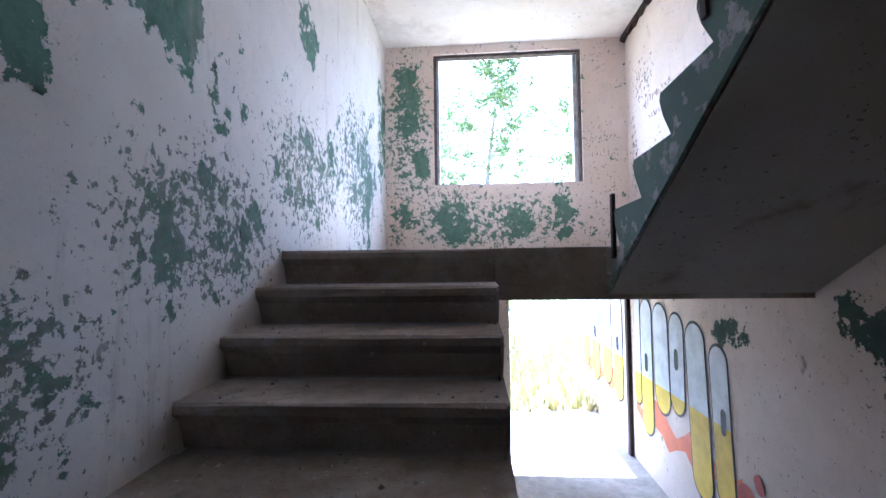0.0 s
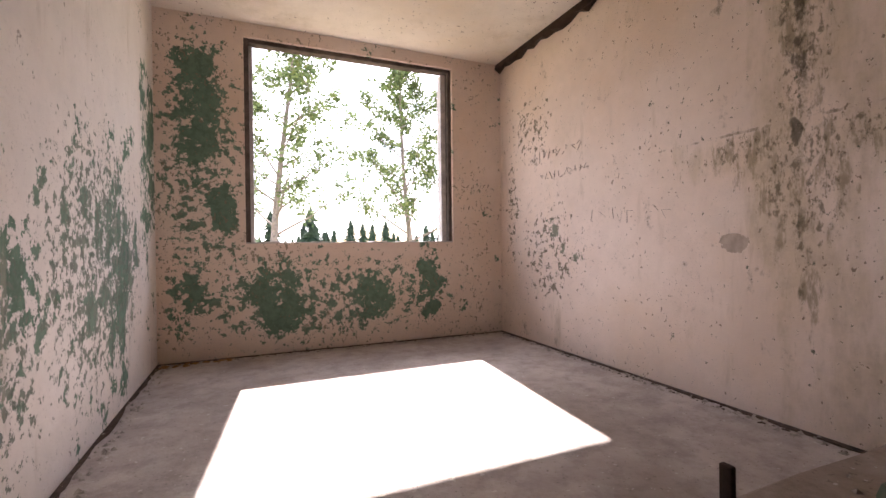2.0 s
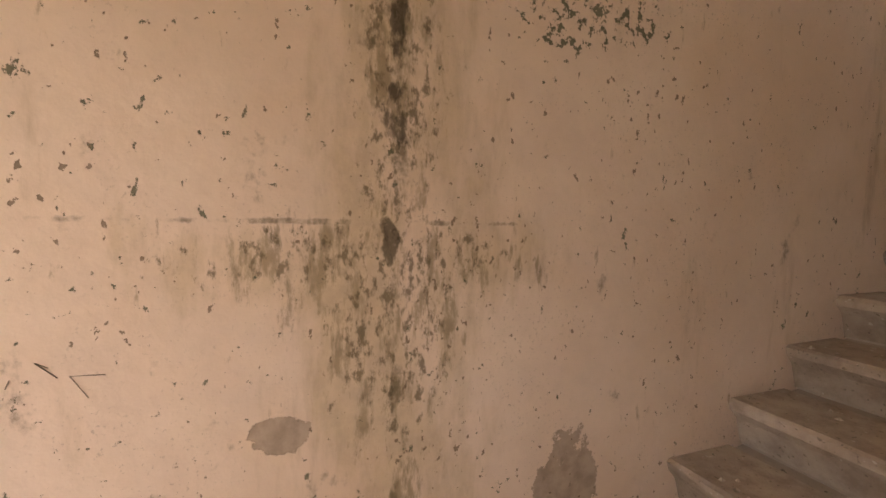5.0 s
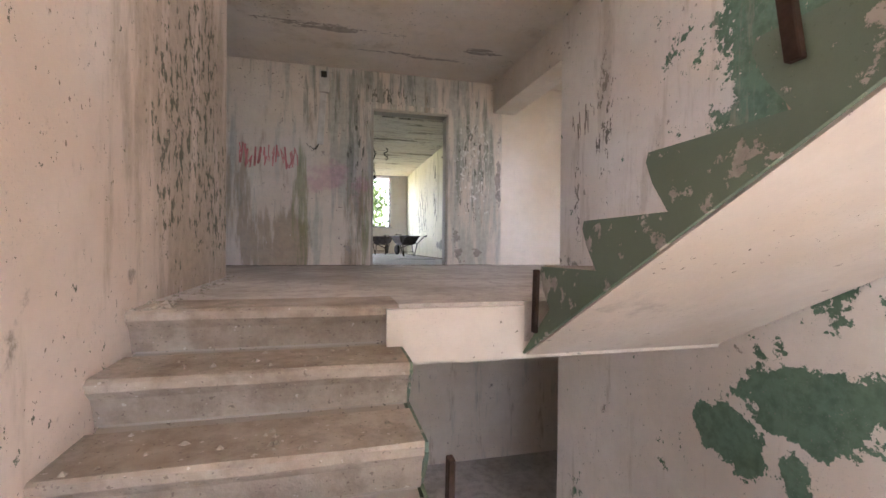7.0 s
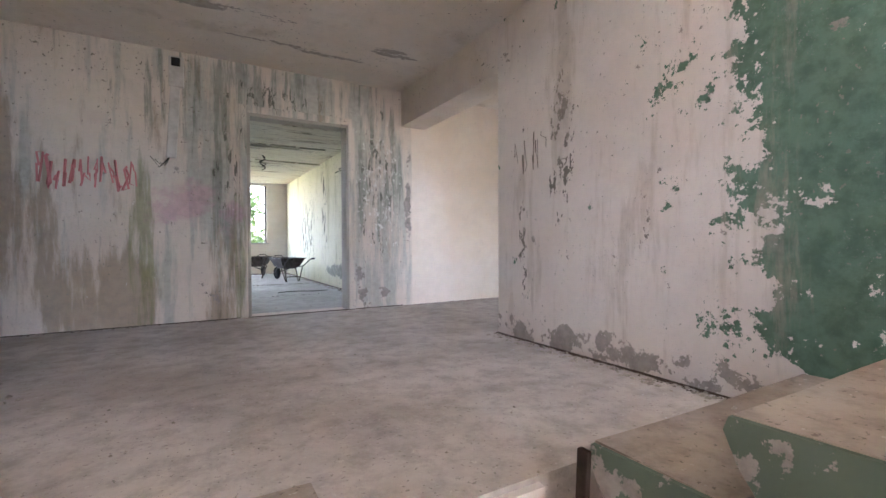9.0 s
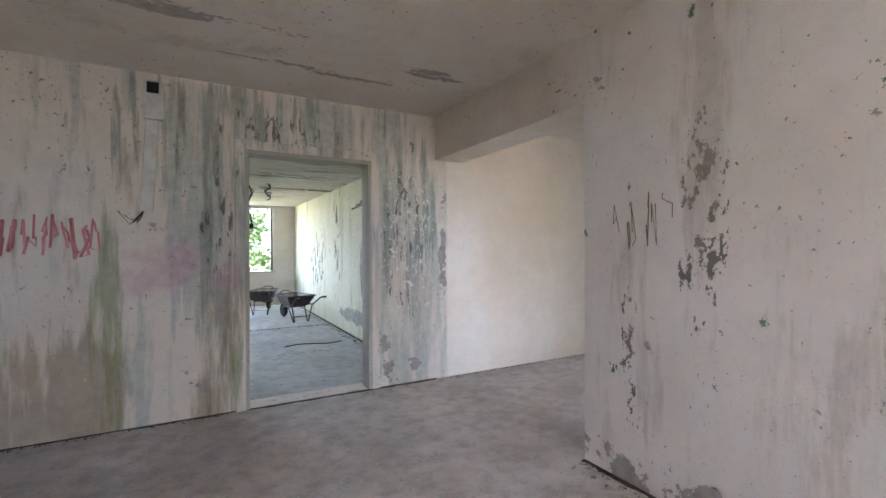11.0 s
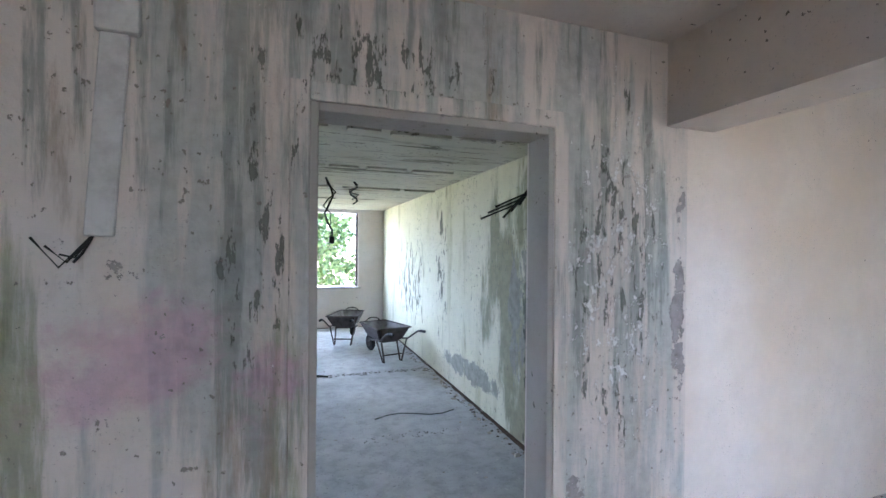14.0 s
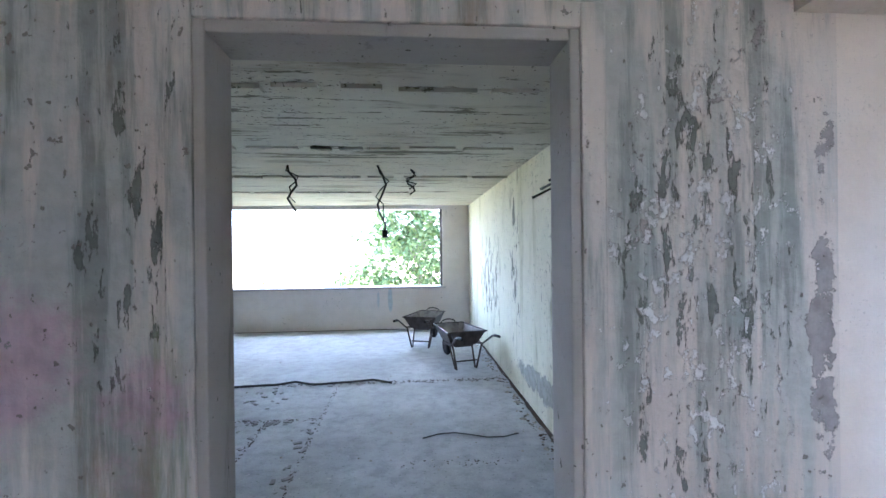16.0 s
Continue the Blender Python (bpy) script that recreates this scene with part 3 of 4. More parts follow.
setting("lobby_step_wall", boxes((XA, XR, 2.5, 2.7, LOW, G1 - 0.2)), m_stair, "concrete wall below the ground floor edge", "wall")
# Canopy is unseen; added and sized to set the shade edge on the lobby floor.
setting("entrance_canopy", boxes((-0.2, XR + 0.32, YW + 0.2, 9.4, -0.30, -0.16)), m_stair, "plain unseen concrete canopy slab added to shade the exit", "canopy")
# outer wing wall with the graffiti
setting("wall_outside_wing", wall_mesh("x", XR + 0.02, XR + 0.32, YW + 0.2, 10.9, LOW - 0.3, -0.304), m_east, "painted wing wall beside the exit", "wall")


# ---------- stairs ----------
def flight(name, label, x0, x1, steps, side_mat, soffit, far_side, under):
    """steps: nose points (y, z) from the bottom; soffit: the (y, z) of the lower and upper end of the slab's underside."""
    ob = empty(name, label, "stairs")
    s = 1 if steps[1][0] > steps[0][0] else -1
    rise = steps[1][1] - steps[0][1]
    run = abs(steps[1][0] - steps[0][0])
    for y, z in steps:
        prof = [(y - 0.0 * s, z - 0.012), (y + 0.012 * s, z), (y + (run + 0.012) * s, z), (y + (run + 0.012) * s, z - 0.05),
                (y + 0.078 * s, z - rise - 0.002), (y + 0.045 * s, z - 0.085), (y + 0.005 * s, z - 0.045)]
        bm = prism(prof, x0, x1)
        # worn nose: a shallow wave along the edge
        bmesh.ops.bisect_plane(bm, geom=bm.verts[:] + bm.edges[:] + bm.faces[:], plane_co=((x0 + x1) / 2, 0, 0), plane_no=(1, 0, 0))
        for k in (0.25, 0.75):
            bmesh.ops.bisect_plane(bm, geom=bm.verts[:] + bm.edges[:] + bm.faces[:], plane_co=(x0 + (x1 - x0) * k, 0, 0), plane_no=(1, 0, 0))
        for v in bm.verts:
            if abs(v.co.y - y) < 0.02:
                v.co.z -= random.uniform(0.0, 0.008)
                v.co.y += s * random.uniform(0.0, 0.010)
        part("step", bm, m_stair, ob)
    (ya, za), (yb, zb) = soffit
    top = [(y + 0.036 * s, z - rise - 0.003) for y, z in steps] + [(steps[-1][0] + 0.036 * s, steps[-1][1] - 0.06)]
    prof = [(ya, za)]
    for i, (y, z) in enumerate(steps):
        prof += [(y + 0.076 * s, max(z - rise - 0.004, za + 0.001)), (y + 0.076 * s, z - 0.055)]
    prof += [(yb, steps[-1][1] - 0.056), (yb, zb)]
    bm = prism(prof, x0 + 0.012, x1 - 0.012)
    bmesh.ops.triangulate(bm, faces=bm.faces)
    part("slab", bm, under, ob)
    # saw-toothed painted side
    prof2 = [(ya, za)]
    for y, z in steps:
        prof2 += [(y + 0.095 * s, max(z - rise, za + 0.002)), (y + 0.03 * s, z - 0.10), (y + 0.002 * s, z - 0.035), (y + 0.012 * s, z - 0.006)]
    prof2 += [(yb, steps[-1][1] - 0.008), (yb, zb + 0.002)]
    e = far_side
    bm = prism(prof2, e, e + (0.014 if e > (x0 + x1) / 2 else -0.014))
    bmesh.ops.triangulate(bm, faces=bm.faces)
    part("side", bm, side_mat, ob, "chipped dark green painted stair side")
    return ob


RISE = 0.19
f1 = [(4.76 - 0.302 * k, -RISE * k) for k in range(6, -1, -1)]
flight("lower_stairs", "worn grey concrete stairs up to the half landing", XL + 0.001, XA, [(y, z) for y, z in f1], m_stair, ((f1[0][0] - 0.02, G1 - 0.2), (5.075, -0.24)), XA - 0.002, m_soffit_dark)
f2 = [(4.70 - 0.305 * k, RISE * (k + 1)) for k in range(7)]
flight("middle_stairs", "worn concrete stairs with green side paint", XB, XR - 0.001, f2, m_stair_green, ((4.88, -0.27), (2.555, H2 - 0.26)), XB + 0.002, m_soffit_dark)
f3 = [(3.07 + 0.345 * k, H2 + 0.19 * (k + 1)) for k in range(7)]
flight("upper_stairs", "concrete stairs with peeling green side paint", XL + 0.001, XA + 0.01, f3, m_stair_green, ((2.875, H2 - 0.27), (5.45, H2 + 1.20)), XA + 0.012, m_soffit)
bm = boxes(*[(XA + 0.01, XR, 2.7 + 0.28 * i, 2.98 + 0.28 * i, LOW, G1 - 0.18 * (i + 1)) for i in range(5)])
setting("lobby_steps", bm, m_stair, "concrete steps down to the exit lobby", "stairs")


def stub(x, y, z0, z1, lean, label):
    bm = boxes((x - 0.008, x + 0.012, y - 0.018, y + 0.018, z0, z1))
    for v in bm.verts:
        v.co.y += lean * (v.co.z - z0)
    bmesh.ops.bevel(bm, geom=list(bm.edges), offset=0.003, segments=1, affect="EDGES")
    tagged(mesh_object("railing_stub", bm, m_rust), label, "railing post", "cut railing stubs")


stub(XB - 0.016, 4.70, -0.07, 0.27, 0.0, "rusty cut railing stub beside the landing")
stub(XB - 0.016, 3.72, 0.66, 1.02, 0.05, "rusty leaning railing stub on the stair side")
stub(XA + 0.042, 3.06, H2 - 0.12, H2 + 0.17, 0.05, "rusty splintered stub at the stair foot")
stub(XA + 0.042, 4.22, H2 + 0.66, H2 + 1.02, -0.15, "rusty leaning stub on the green stair side")
stub(XA + 0.02, 3.5, -1.0, -0.8, 0.0, "short rusty stub on the stair edge")


# ---------- window of the landing ----------
def window_frame(name, label, x0, x1, y, z0, z1, dark, light, sill_out):
    ob = tagged(new(name), label, "window", kind="structure")
    w = 0.036
    part("frame_post", soft_box(x0, x0 + w, y, y + 0.09, z0, z1, 0.006), dark, ob)
    part("frame_post", soft_box(x1 - w, x1, y, y + 0.09, z0, z1, 0.006), dark, ob)
    part("frame_head", soft_box(x0 + w, x1 - w, y, y + 0.09, z1 - w, z1, 0.006), dark, ob)
    part("inner_trim", soft_box(x0 + w, x0 + w + 0.03, y + 0.05, y + 0.12, z0, z1 - w, 0.005), light, ob, "flaking white painted trim")
    part("inner_trim", soft_box(x1 - w - 0.05, x1 - w, y + 0.05, y + 0.14, z0, z1 - w, 0.005), light, ob, "flaking white painted trim")
    bm = bmesh.new()
    n = 14
    for i in range(n):
        a, b = x0 + (x1 - x0) * i / n, x0 + (x1 - x0) * (i + 1) / n
        box(bm, a, b, y - random.uniform(0.0, 0.012), y + sill_out, z0 - 0.01, z0 + random.uniform(0.004, 0.02))
    part("window_sill", bm, light, ob, "broken white sill")
    return ob


window_frame("window_1", "glassless window with rotten dark wooden frame", WIN[0], WIN[1], YW + 0.03, WIN[2], WIN[3], m_dark_wood, m_white_wood, 0.18)
ob = tagged(new("window_2"), "wide glassless window opening with thin frame", "window", kind="structure")
part("frame_post", boxes((RW[0], RW[0] + 0.035, YO - 0.14, YO - 0.06, RW[2], RW[3])), m_dark_wood, ob)
part("frame_post", boxes((RW[1] - 0.035, RW[1], YO - 0.14, YO - 0.06, RW[2], RW[3])), m_dark_wood, ob)
part("window_sill", boxes((RW[0] - 0.05, RW[1] + 0.05, YO - 0.3, YO + 0.03, RW[2] - 0.03, RW[2] + 0.004)), m_white_wood, ob)


# ---------- door frame of the hall ----------
ob = tagged(new("door_1"), "doorless opening with chipped grey painted frame", "door frame", kind="structure")
x0, x1, _, zt = DOOR
part("door_jamb", soft_box(x0, x0 + 0.03, YD - 0.16, YD + 0.015, H2, zt, 0.006), m_frame, ob)
part("door_jamb", soft_box(x1 - 0.03, x1, YD - 0.16, YD + 0.015, H2, zt, 0.006), m_frame, ob)
part("door_head", soft_box(x0 + 0.03, x1 - 0.03, YD - 0.16, YD + 0.015, zt - 0.035, zt, 0.006), m_frame, ob)
part("architrave", soft_box(x0 - 0.07, x0, YD + 0.001, YD + 0.022, H2, zt + 0.07, 0.006), m_hall, ob, "mouldy plastered trim")
part("architrave", soft_box(x1, x1 + 0.07, YD + 0.001, YD + 0.022, H2, zt + 0.07, 0.006), m_hall, ob, "mouldy plastered trim")
part("architrave", soft_box(x0, x1, YD + 0.001, YD + 0.022, zt, zt + 0.07, 0.006), m_hall, ob, "mouldy plastered trim")
for a, b in ((-5.35, -4.55), (-7.3, -6.6)):
    ob = tagged(new("corridor_door"), "grey door frame with no leaf", "door frame", "doors along the corridor", "structure")
    part("door_jamb", soft_box(a, a + 0.05, YD - 0.2, YD + 0.02, H2, 3.25, 0.005), m_frame, ob)
    part("door_jamb", soft_box(b - 0.05, b, YD - 0.2, YD + 0.02, H2, 3.25, 0.005), m_frame, ob)
    part("door_head", soft_box(a + 0.05, b - 0.05, YD - 0.2, YD + 0.02, 3.2, 3.25, 0.005), m_frame, ob)
ob = tagged(new("exit_frame"), "rusty black door frame post at the exit", "door frame", kind="structure")
part("post", soft_box(XR - 0.05, XR - 0.002, YW + 0.06, YW + 0.14, LOW, -0.46, 0.006), m_rust, ob)
# side rooms off the corridor, lit from their own windows
setting("wall_side_rooms", wall_mesh("y", -4.2, -4.0, -8.6, -1.05, H2 - 0.2, HC + 0.2, [(-4.6, -3.2, 2.1, 3.4), (-6.4, -5.0, 2.1, 3.4)]), m_corridor, "pale side room wall with windows", "wall")
setting("side_room_floor", boxes((-8.6, -1.05, -4.0, YD - 0.22, H2 - 0.2, H2)), m_floor, "dusty side room floor", "floor")
setting("side_room_ceiling", boxes((-8.6, -1.05, -4.2, YD - 0.22, HC, HC + 0.2)), m_ceiling, "pale side room ceiling", "ceiling")
setting("wall_side_end", wall_mesh("x", -8.8, -8.6, -4.2, YD - 0.2, H2 - 0.2, HC + 0.2), m_corridor, "pale side room end wall", "wall")

setting("north_room_floor", boxes((-8.4, XL - 0.3, YP + 0.3, 5.6, H2 - 0.2, H2)), m_floor, "dusty side room floor", "floor")
setting("north_room_ceiling", boxes((-8.4, XL - 0.3, YP, 5.8, HC, HC + 0.2)), m_ceiling, "pale side room ceiling", "ceiling")
setting("wall_north_room", wall_mesh("y", 5.6, 5.8, -8.4, XL - 0.3, H2 - 0.2, HC + 0.2, [(-3.6, -1.5, 2.2, 3.6), (-6.6, -4.6, 2.2, 3.6)]), m_corridor, "pale side room wall with windows", "wall")
setting("wall_north_room_end", wall_mesh("x", -8.6, -8.4, YP, 5.8, H2 - 0.2, HC + 0.2), m_corridor, "pale side room end wall", "wall")

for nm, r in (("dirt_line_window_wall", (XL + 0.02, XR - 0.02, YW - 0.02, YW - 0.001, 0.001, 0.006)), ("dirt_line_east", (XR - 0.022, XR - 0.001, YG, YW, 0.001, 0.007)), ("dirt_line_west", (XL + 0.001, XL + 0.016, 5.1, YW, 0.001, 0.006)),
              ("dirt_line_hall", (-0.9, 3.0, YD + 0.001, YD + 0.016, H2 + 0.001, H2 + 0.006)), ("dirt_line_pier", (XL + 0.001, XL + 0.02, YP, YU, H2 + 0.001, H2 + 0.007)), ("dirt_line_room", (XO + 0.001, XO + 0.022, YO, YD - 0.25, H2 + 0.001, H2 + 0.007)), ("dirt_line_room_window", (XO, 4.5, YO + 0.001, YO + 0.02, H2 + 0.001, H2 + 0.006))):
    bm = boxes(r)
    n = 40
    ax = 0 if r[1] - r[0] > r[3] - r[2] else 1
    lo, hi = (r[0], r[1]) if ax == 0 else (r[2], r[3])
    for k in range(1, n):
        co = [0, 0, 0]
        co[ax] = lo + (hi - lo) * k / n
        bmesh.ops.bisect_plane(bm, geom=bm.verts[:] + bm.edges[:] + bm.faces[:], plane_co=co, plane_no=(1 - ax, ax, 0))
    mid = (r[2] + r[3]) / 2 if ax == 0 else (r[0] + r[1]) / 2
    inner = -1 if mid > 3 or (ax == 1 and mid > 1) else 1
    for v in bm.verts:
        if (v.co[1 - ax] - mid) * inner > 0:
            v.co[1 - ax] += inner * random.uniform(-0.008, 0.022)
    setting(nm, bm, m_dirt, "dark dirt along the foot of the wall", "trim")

# Unseen block, tall enough for its shadow to cover the tree at y -14.
setting("storeys_shade_block", boxes((XL - 7.7, 4.8, YO - 0.3, 2.84, 4.02, 10.0)), m_corridor, "plain unseen block added above to shade the tree behind", "building")


# ---------- outdoors ----------
GZ = LOW - 0.06
bm = bmesh.new()
bmesh.ops.create_grid(bm, x_segments=60, y_segments=60, size=400)
for v in bm.verts:
    d = max(0.0, abs(v.co.y) - 25)
    v.co.z = GZ + 0.02 * min(d, 60) * noise.noise(v.co * 0.02)
setting("ground", bm, m_ground, "dry grassy open ground", "ground")


def leaf_cards(bm, centre, radius, count, size, droop=0.0):
    for _ in range(count):
        d = Vector((random.gauss(0, 1), random.gauss(0, 1), random.gauss(0, 1)))
        p = Vector(centre) + d.normalized() * radius * random.random() ** 0.5
        a = Vector((random.uniform(-1, 1), random.uniform(-1, 1), random.uniform(-1, 0.4) - droop)).normalized()
        b = a.orthogonal().normalized()
        b.rotate(Matrix.Rotation(random.uniform(0, math.tau), 3, a))
        s = size * random.uniform(0.6, 1.3)
        v = [bm.verts.new(p + q) for q in (b * -0.12 * s, a * 0.5 * s + b * -0.38 * s, a * s, a * 0.5 * s + b * 0.38 * s)]
        bm.faces.new(v)


def tree(x, y, height, lean, label, seed, leaves=3600, first=0.28, spread=0.36):
    random.seed(seed)
    ob = empty("tree", label, "tree", "trees outside the windows", (x, y, GZ))
    bm, lf = bmesh.new(), bmesh.new()
    trunk = [Vector((lean[0] * t + 0.12 * math.sin(t * 5 + seed), lean[1] * t, -0.1 + height * t)) for t in [i / 12 for i in range(13)]]
    tube(bm, trunk, 0.17 * height / 12, 8, 0.03)
    tips = []
    n = 26
    for i in range(n):
        t = first + (0.97 - first) * i / n
        base = trunk[0].lerp(trunk[-1], t)
        base.x = trunk[min(12, int(t * 12))].lerp(trunk[min(12, int(t * 12) + 1)], t * 12 % 1).x
        az = i * 2.4 + random.uniform(-0.5, 0.5)
        ln = height * spread * (1.08 - t) * random.uniform(0.65, 1.1) + 0.5
        d = Vector((math.cos(az), math.sin(az), random.uniform(0.35, 0.85))).normalized()
        pts = [base + d * ln * k / 5 + Vector((0, 0, 0.10 * ln * (k / 5) ** 2)) + Vector((random.uniform(-1, 1), random.uniform(-1, 1), 0)) * 0.05 * k for k in range(6)]
        tube(bm, pts, 0.05 * (1.1 - t) * height / 9, 5, 0.008)
        for k in range(2, 6):
            for _ in range(2):
                q = pts[k] + Vector((random.uniform(-1, 1), random.uniform(-1, 1), random.uniform(-0.4, 0.7))) * ln * 0.22
                tube(bm, [pts[k], (pts[k] + q) / 2 + Vector((0, 0, 0.05)), q], 0.012, 4, 0.004)
                tips.append(q)
            tips.append(pts[k])
    per = max(1, leaves // len(tips))
    for q in tips:
        if random.random() < 0.86:
            leaf_cards(lf, q, random.uniform(0.25, 0.62), int(per * random.uniform(0.5, 1.5)), 0.16)
    part("trunk", bm, m_bark, ob)
    part("crown", lf, m_leaf, ob)
    return ob


tree(0.4, 24.5, 14.0, (1.2, 0.3), "slender tree with sparse green leaves", 3, 12000)
tree(7.2, 25.0, 13.0, (-0.6, 0.2), "slender young tree with green leaves", 8, 13000)
tree(-2.6, 29.0, 12.0, (0.3, 0.3), "slender tree with sparse green leaves", 12, 8000)
tree(-0.2, -14.0, 8.0, (0.3, 0.0), "leafy green tree behind the room window", 21, 12000, 0.12, 0.42)
tree(1.8, -30.0, 7.0, (0.0, 0.0), "small leafy green tree behind the house", 31, 3500, 0.12, 0.42)


def bush(x, y, r, h, mat, label, seed):
    random.seed(seed)
    ob = empty("bush", label, "bush", "bushes in the field", (x, y, GZ))
    bm, st = bmesh.new(), bmesh.new()
    for i in range(16):
        az, k = random.uniform(0, math.tau), random.random() ** 0.5
        top = Vector((math.cos(az) * r * k, math.sin(az) * r * k, h * random.uniform(0.45, 1.0) * (1.15 - 0.5 * k)))
        tube(st, [(top.x * 0.15, top.y * 0.15, -0.05), top * 0.55, top], 0.03, 4, 0.008)
        leaf_cards(bm, top * 0.85, r * 0.42, 55, 0.30)
        leaf_cards(bm, top * 0.45, r * 0.40, 40, 0.30)
    part("stems", st, m_bark, ob)
    part("foliage", bm, mat, ob)
    return ob


base_bush = [bush(2.5, 38, 2.0, 2.4, m_leaf_bush, "bright green leafy shrub in the field", 41),
             bush(-0.2, 33, 2.2, 3.4, m_leaf_willow, "grey-green leafy willow shrub in the field", 42),
             bush(9.6, 31, 1.3, 2.6, m_leaf_bush, "young green shrub beside a tree", 43)]
random.seed(5)
for i in range(46):
    b = base_bush[i % 3]
    y = random.uniform(42, 85)
    x = random.uniform(-0.35, 0.95) * y * 0.8
    copy_thing(b, pose(x, y, GZ, 0, 0, random.uniform(0, 360)) @ Matrix.Scale(random.uniform(0.7, 1.5), 4))
for x, y in ((-5, 27), (-2.6, 29.5), (5.2, 42), (12.5, 37), (0.8, 30.5), (16.5, 40)):
    copy_thing(base_bush[int(abs(x)) % 2], pose(x, y, GZ, 0, 0, x * 40) @ Matrix.Scale(0.8, 4))
for x, y in ((-7, -20), (-1, -24), (-8, -27), (6, -33), (3.5, -38), (10, -36)):
    copy_thing(base_bush[0], pose(x, y, GZ, 0, 0, x * 40) @ Matrix.Scale(1.3, 4))


def conifer(seed, h):
    random.seed(seed)
    ob = empty("conifer", "dark spruce at the edge of the woods", "tree", "far woods", (0, 0, GZ))
    part("trunk", rod([(0, 0, -0.2), (0, 0, h * 0.9)], 0.18, 5, 0.04), m_bark, ob)
    bm = bmesh.new()
    for i in range(15):
        t = i / 15
        r, z = h * 0.30 * (1 - t) ** 0.7 + 0.15, h * (0.12 + 0.86 * t)
        c = bm.verts.new((0, 0, z + h * 0.10))
        ring = [bm.verts.new((math.cos(a) * r * q, math.sin(a) * r * q, z + random.uniform(-0.25, 0.25))) for a, q in
                [(k * math.tau / 14, random.uniform(0.55, 1.15) * (1.0 if k % 2 else 0.6)) for k in range(14)]]
        for k in range(14):
            bm.faces.new((c, ring[k], ring[(k + 1) % 14]))
    part("crown", bm, m_needle, ob)
    return ob


woods = [conifer(61, 11.0), conifer(62, 14.0)]
woods[0].location, woods[1].location = (10, 92, GZ), (-14, 80, GZ)
random.seed(9)
for i in range(150):
    a = -0.62 + 1.75 * i / 150 + random.uniform(-0.01, 0.01)
    d = random.uniform(95, 125) - (22 if a < -0.05 else 0)
    copy_thing(woods[i % 2], pose(math.sin(a) * d, math.cos(a) * d, GZ, 0, 0, i * 37) @ Matrix.Scale(random.uniform(0.35, 0.75), 4))

# dry grass and rubble in front of the window
random.seed(11)
bm = bmesh.new()
for i in range(15000):
    y = 9.5 + 45 * random.random() ** 1.6
    x = random.uniform(-0.55, 1.05) * y
    h, w = random.uniform(0.2, 0.6), random.uniform(0.015, 0.03) * (1 + y / 25)
    a, dx, dy = random.uniform(0, math.pi), random.uniform(-0.2, 0.2), random.uniform(-0.2, 0.2)
    u = Vector((math.cos(a), math.sin(a), 0)) * w
    p = Vector((x, y, GZ - 0.02))
    bm.faces.new([bm.verts.new(p - u), bm.verts.new(p + u), bm.verts.new(p + Vector((dx, dy, h)))])
tagged(mesh_object("grass", bm, m_grass), "tall dry yellow grass in the field", "grass", kind="stuff")
setting("path_paving", boxes((-0.6, XR, YW + 0.2, 9.6, LOW - 0.1, LOW - 0.015)), m_floor, "pale paving outside the exit", "pavement")
bm = bmesh.new()
for i in range(9):
    leaf_cards(bm, (random.uniform(-0.9, 0.9), random.uniform(-0.4, 0.4), random.uniform(0.05, 0.3)), 0.35, 8, 0.7)
blue = plain("blue_plastic_sheet", (0.10, 0.30, 0.55), 0.4, 0, 0.4, 3)
ob = tagged(mesh_object("plastic_sheet", bm, blue), "crumpled blue plastic sheet on the grass", "rubbish")
ob.location = (0.2, 23.2, GZ)
random.seed(13)
bm = bmesh.new()
for i in range(90):
    x, y, s = random.gauss(7.5, 1.6), random.gauss(46, 5), random.uniform(0.1, 0.45)
    box(bm, x, x + s * 2, y, y + s, GZ - 0.05, GZ + s * 0.7)
tagged(mesh_object("rubble", bm, m_debris), "scattered pale rubble in the field", "rubble", kind="stuff")


# ---------- graffiti beside the exit ----------
def flat(bm, pts, x):
    f = bm.faces.new([bm.verts.new((x, y, z)) for y, z in pts])
    return f


def pill(y, z0, z1, w, skew=0.0, n=10):
    """Rounded upright bar in the wall's plane."""
    out = []
    for k in range(n + 1):
        a = math.pi * k / n
        out.append((y + w * math.cos(a) + skew * (z1 - z0), z1 - w + w * math.sin(a)))
    for k in range(n + 1):
        a = math.pi + math.pi * k / n
        out.append((y + w * math.cos(a), z0 + w + w * math.sin(a)))
    return out


def cut_at(bm, z, above, below):
    bmesh.ops.bisect_plane(bm, geom=bm.verts[:] + bm.edges[:] + bm.faces[:], plane_co=(0, 0, z), plane_no=(0, 0.12, 1))
    for f in bm.faces:
        f.material_index = above if f.calc_center_median().z + 0.12 * f.calc_center_median().y > z else below


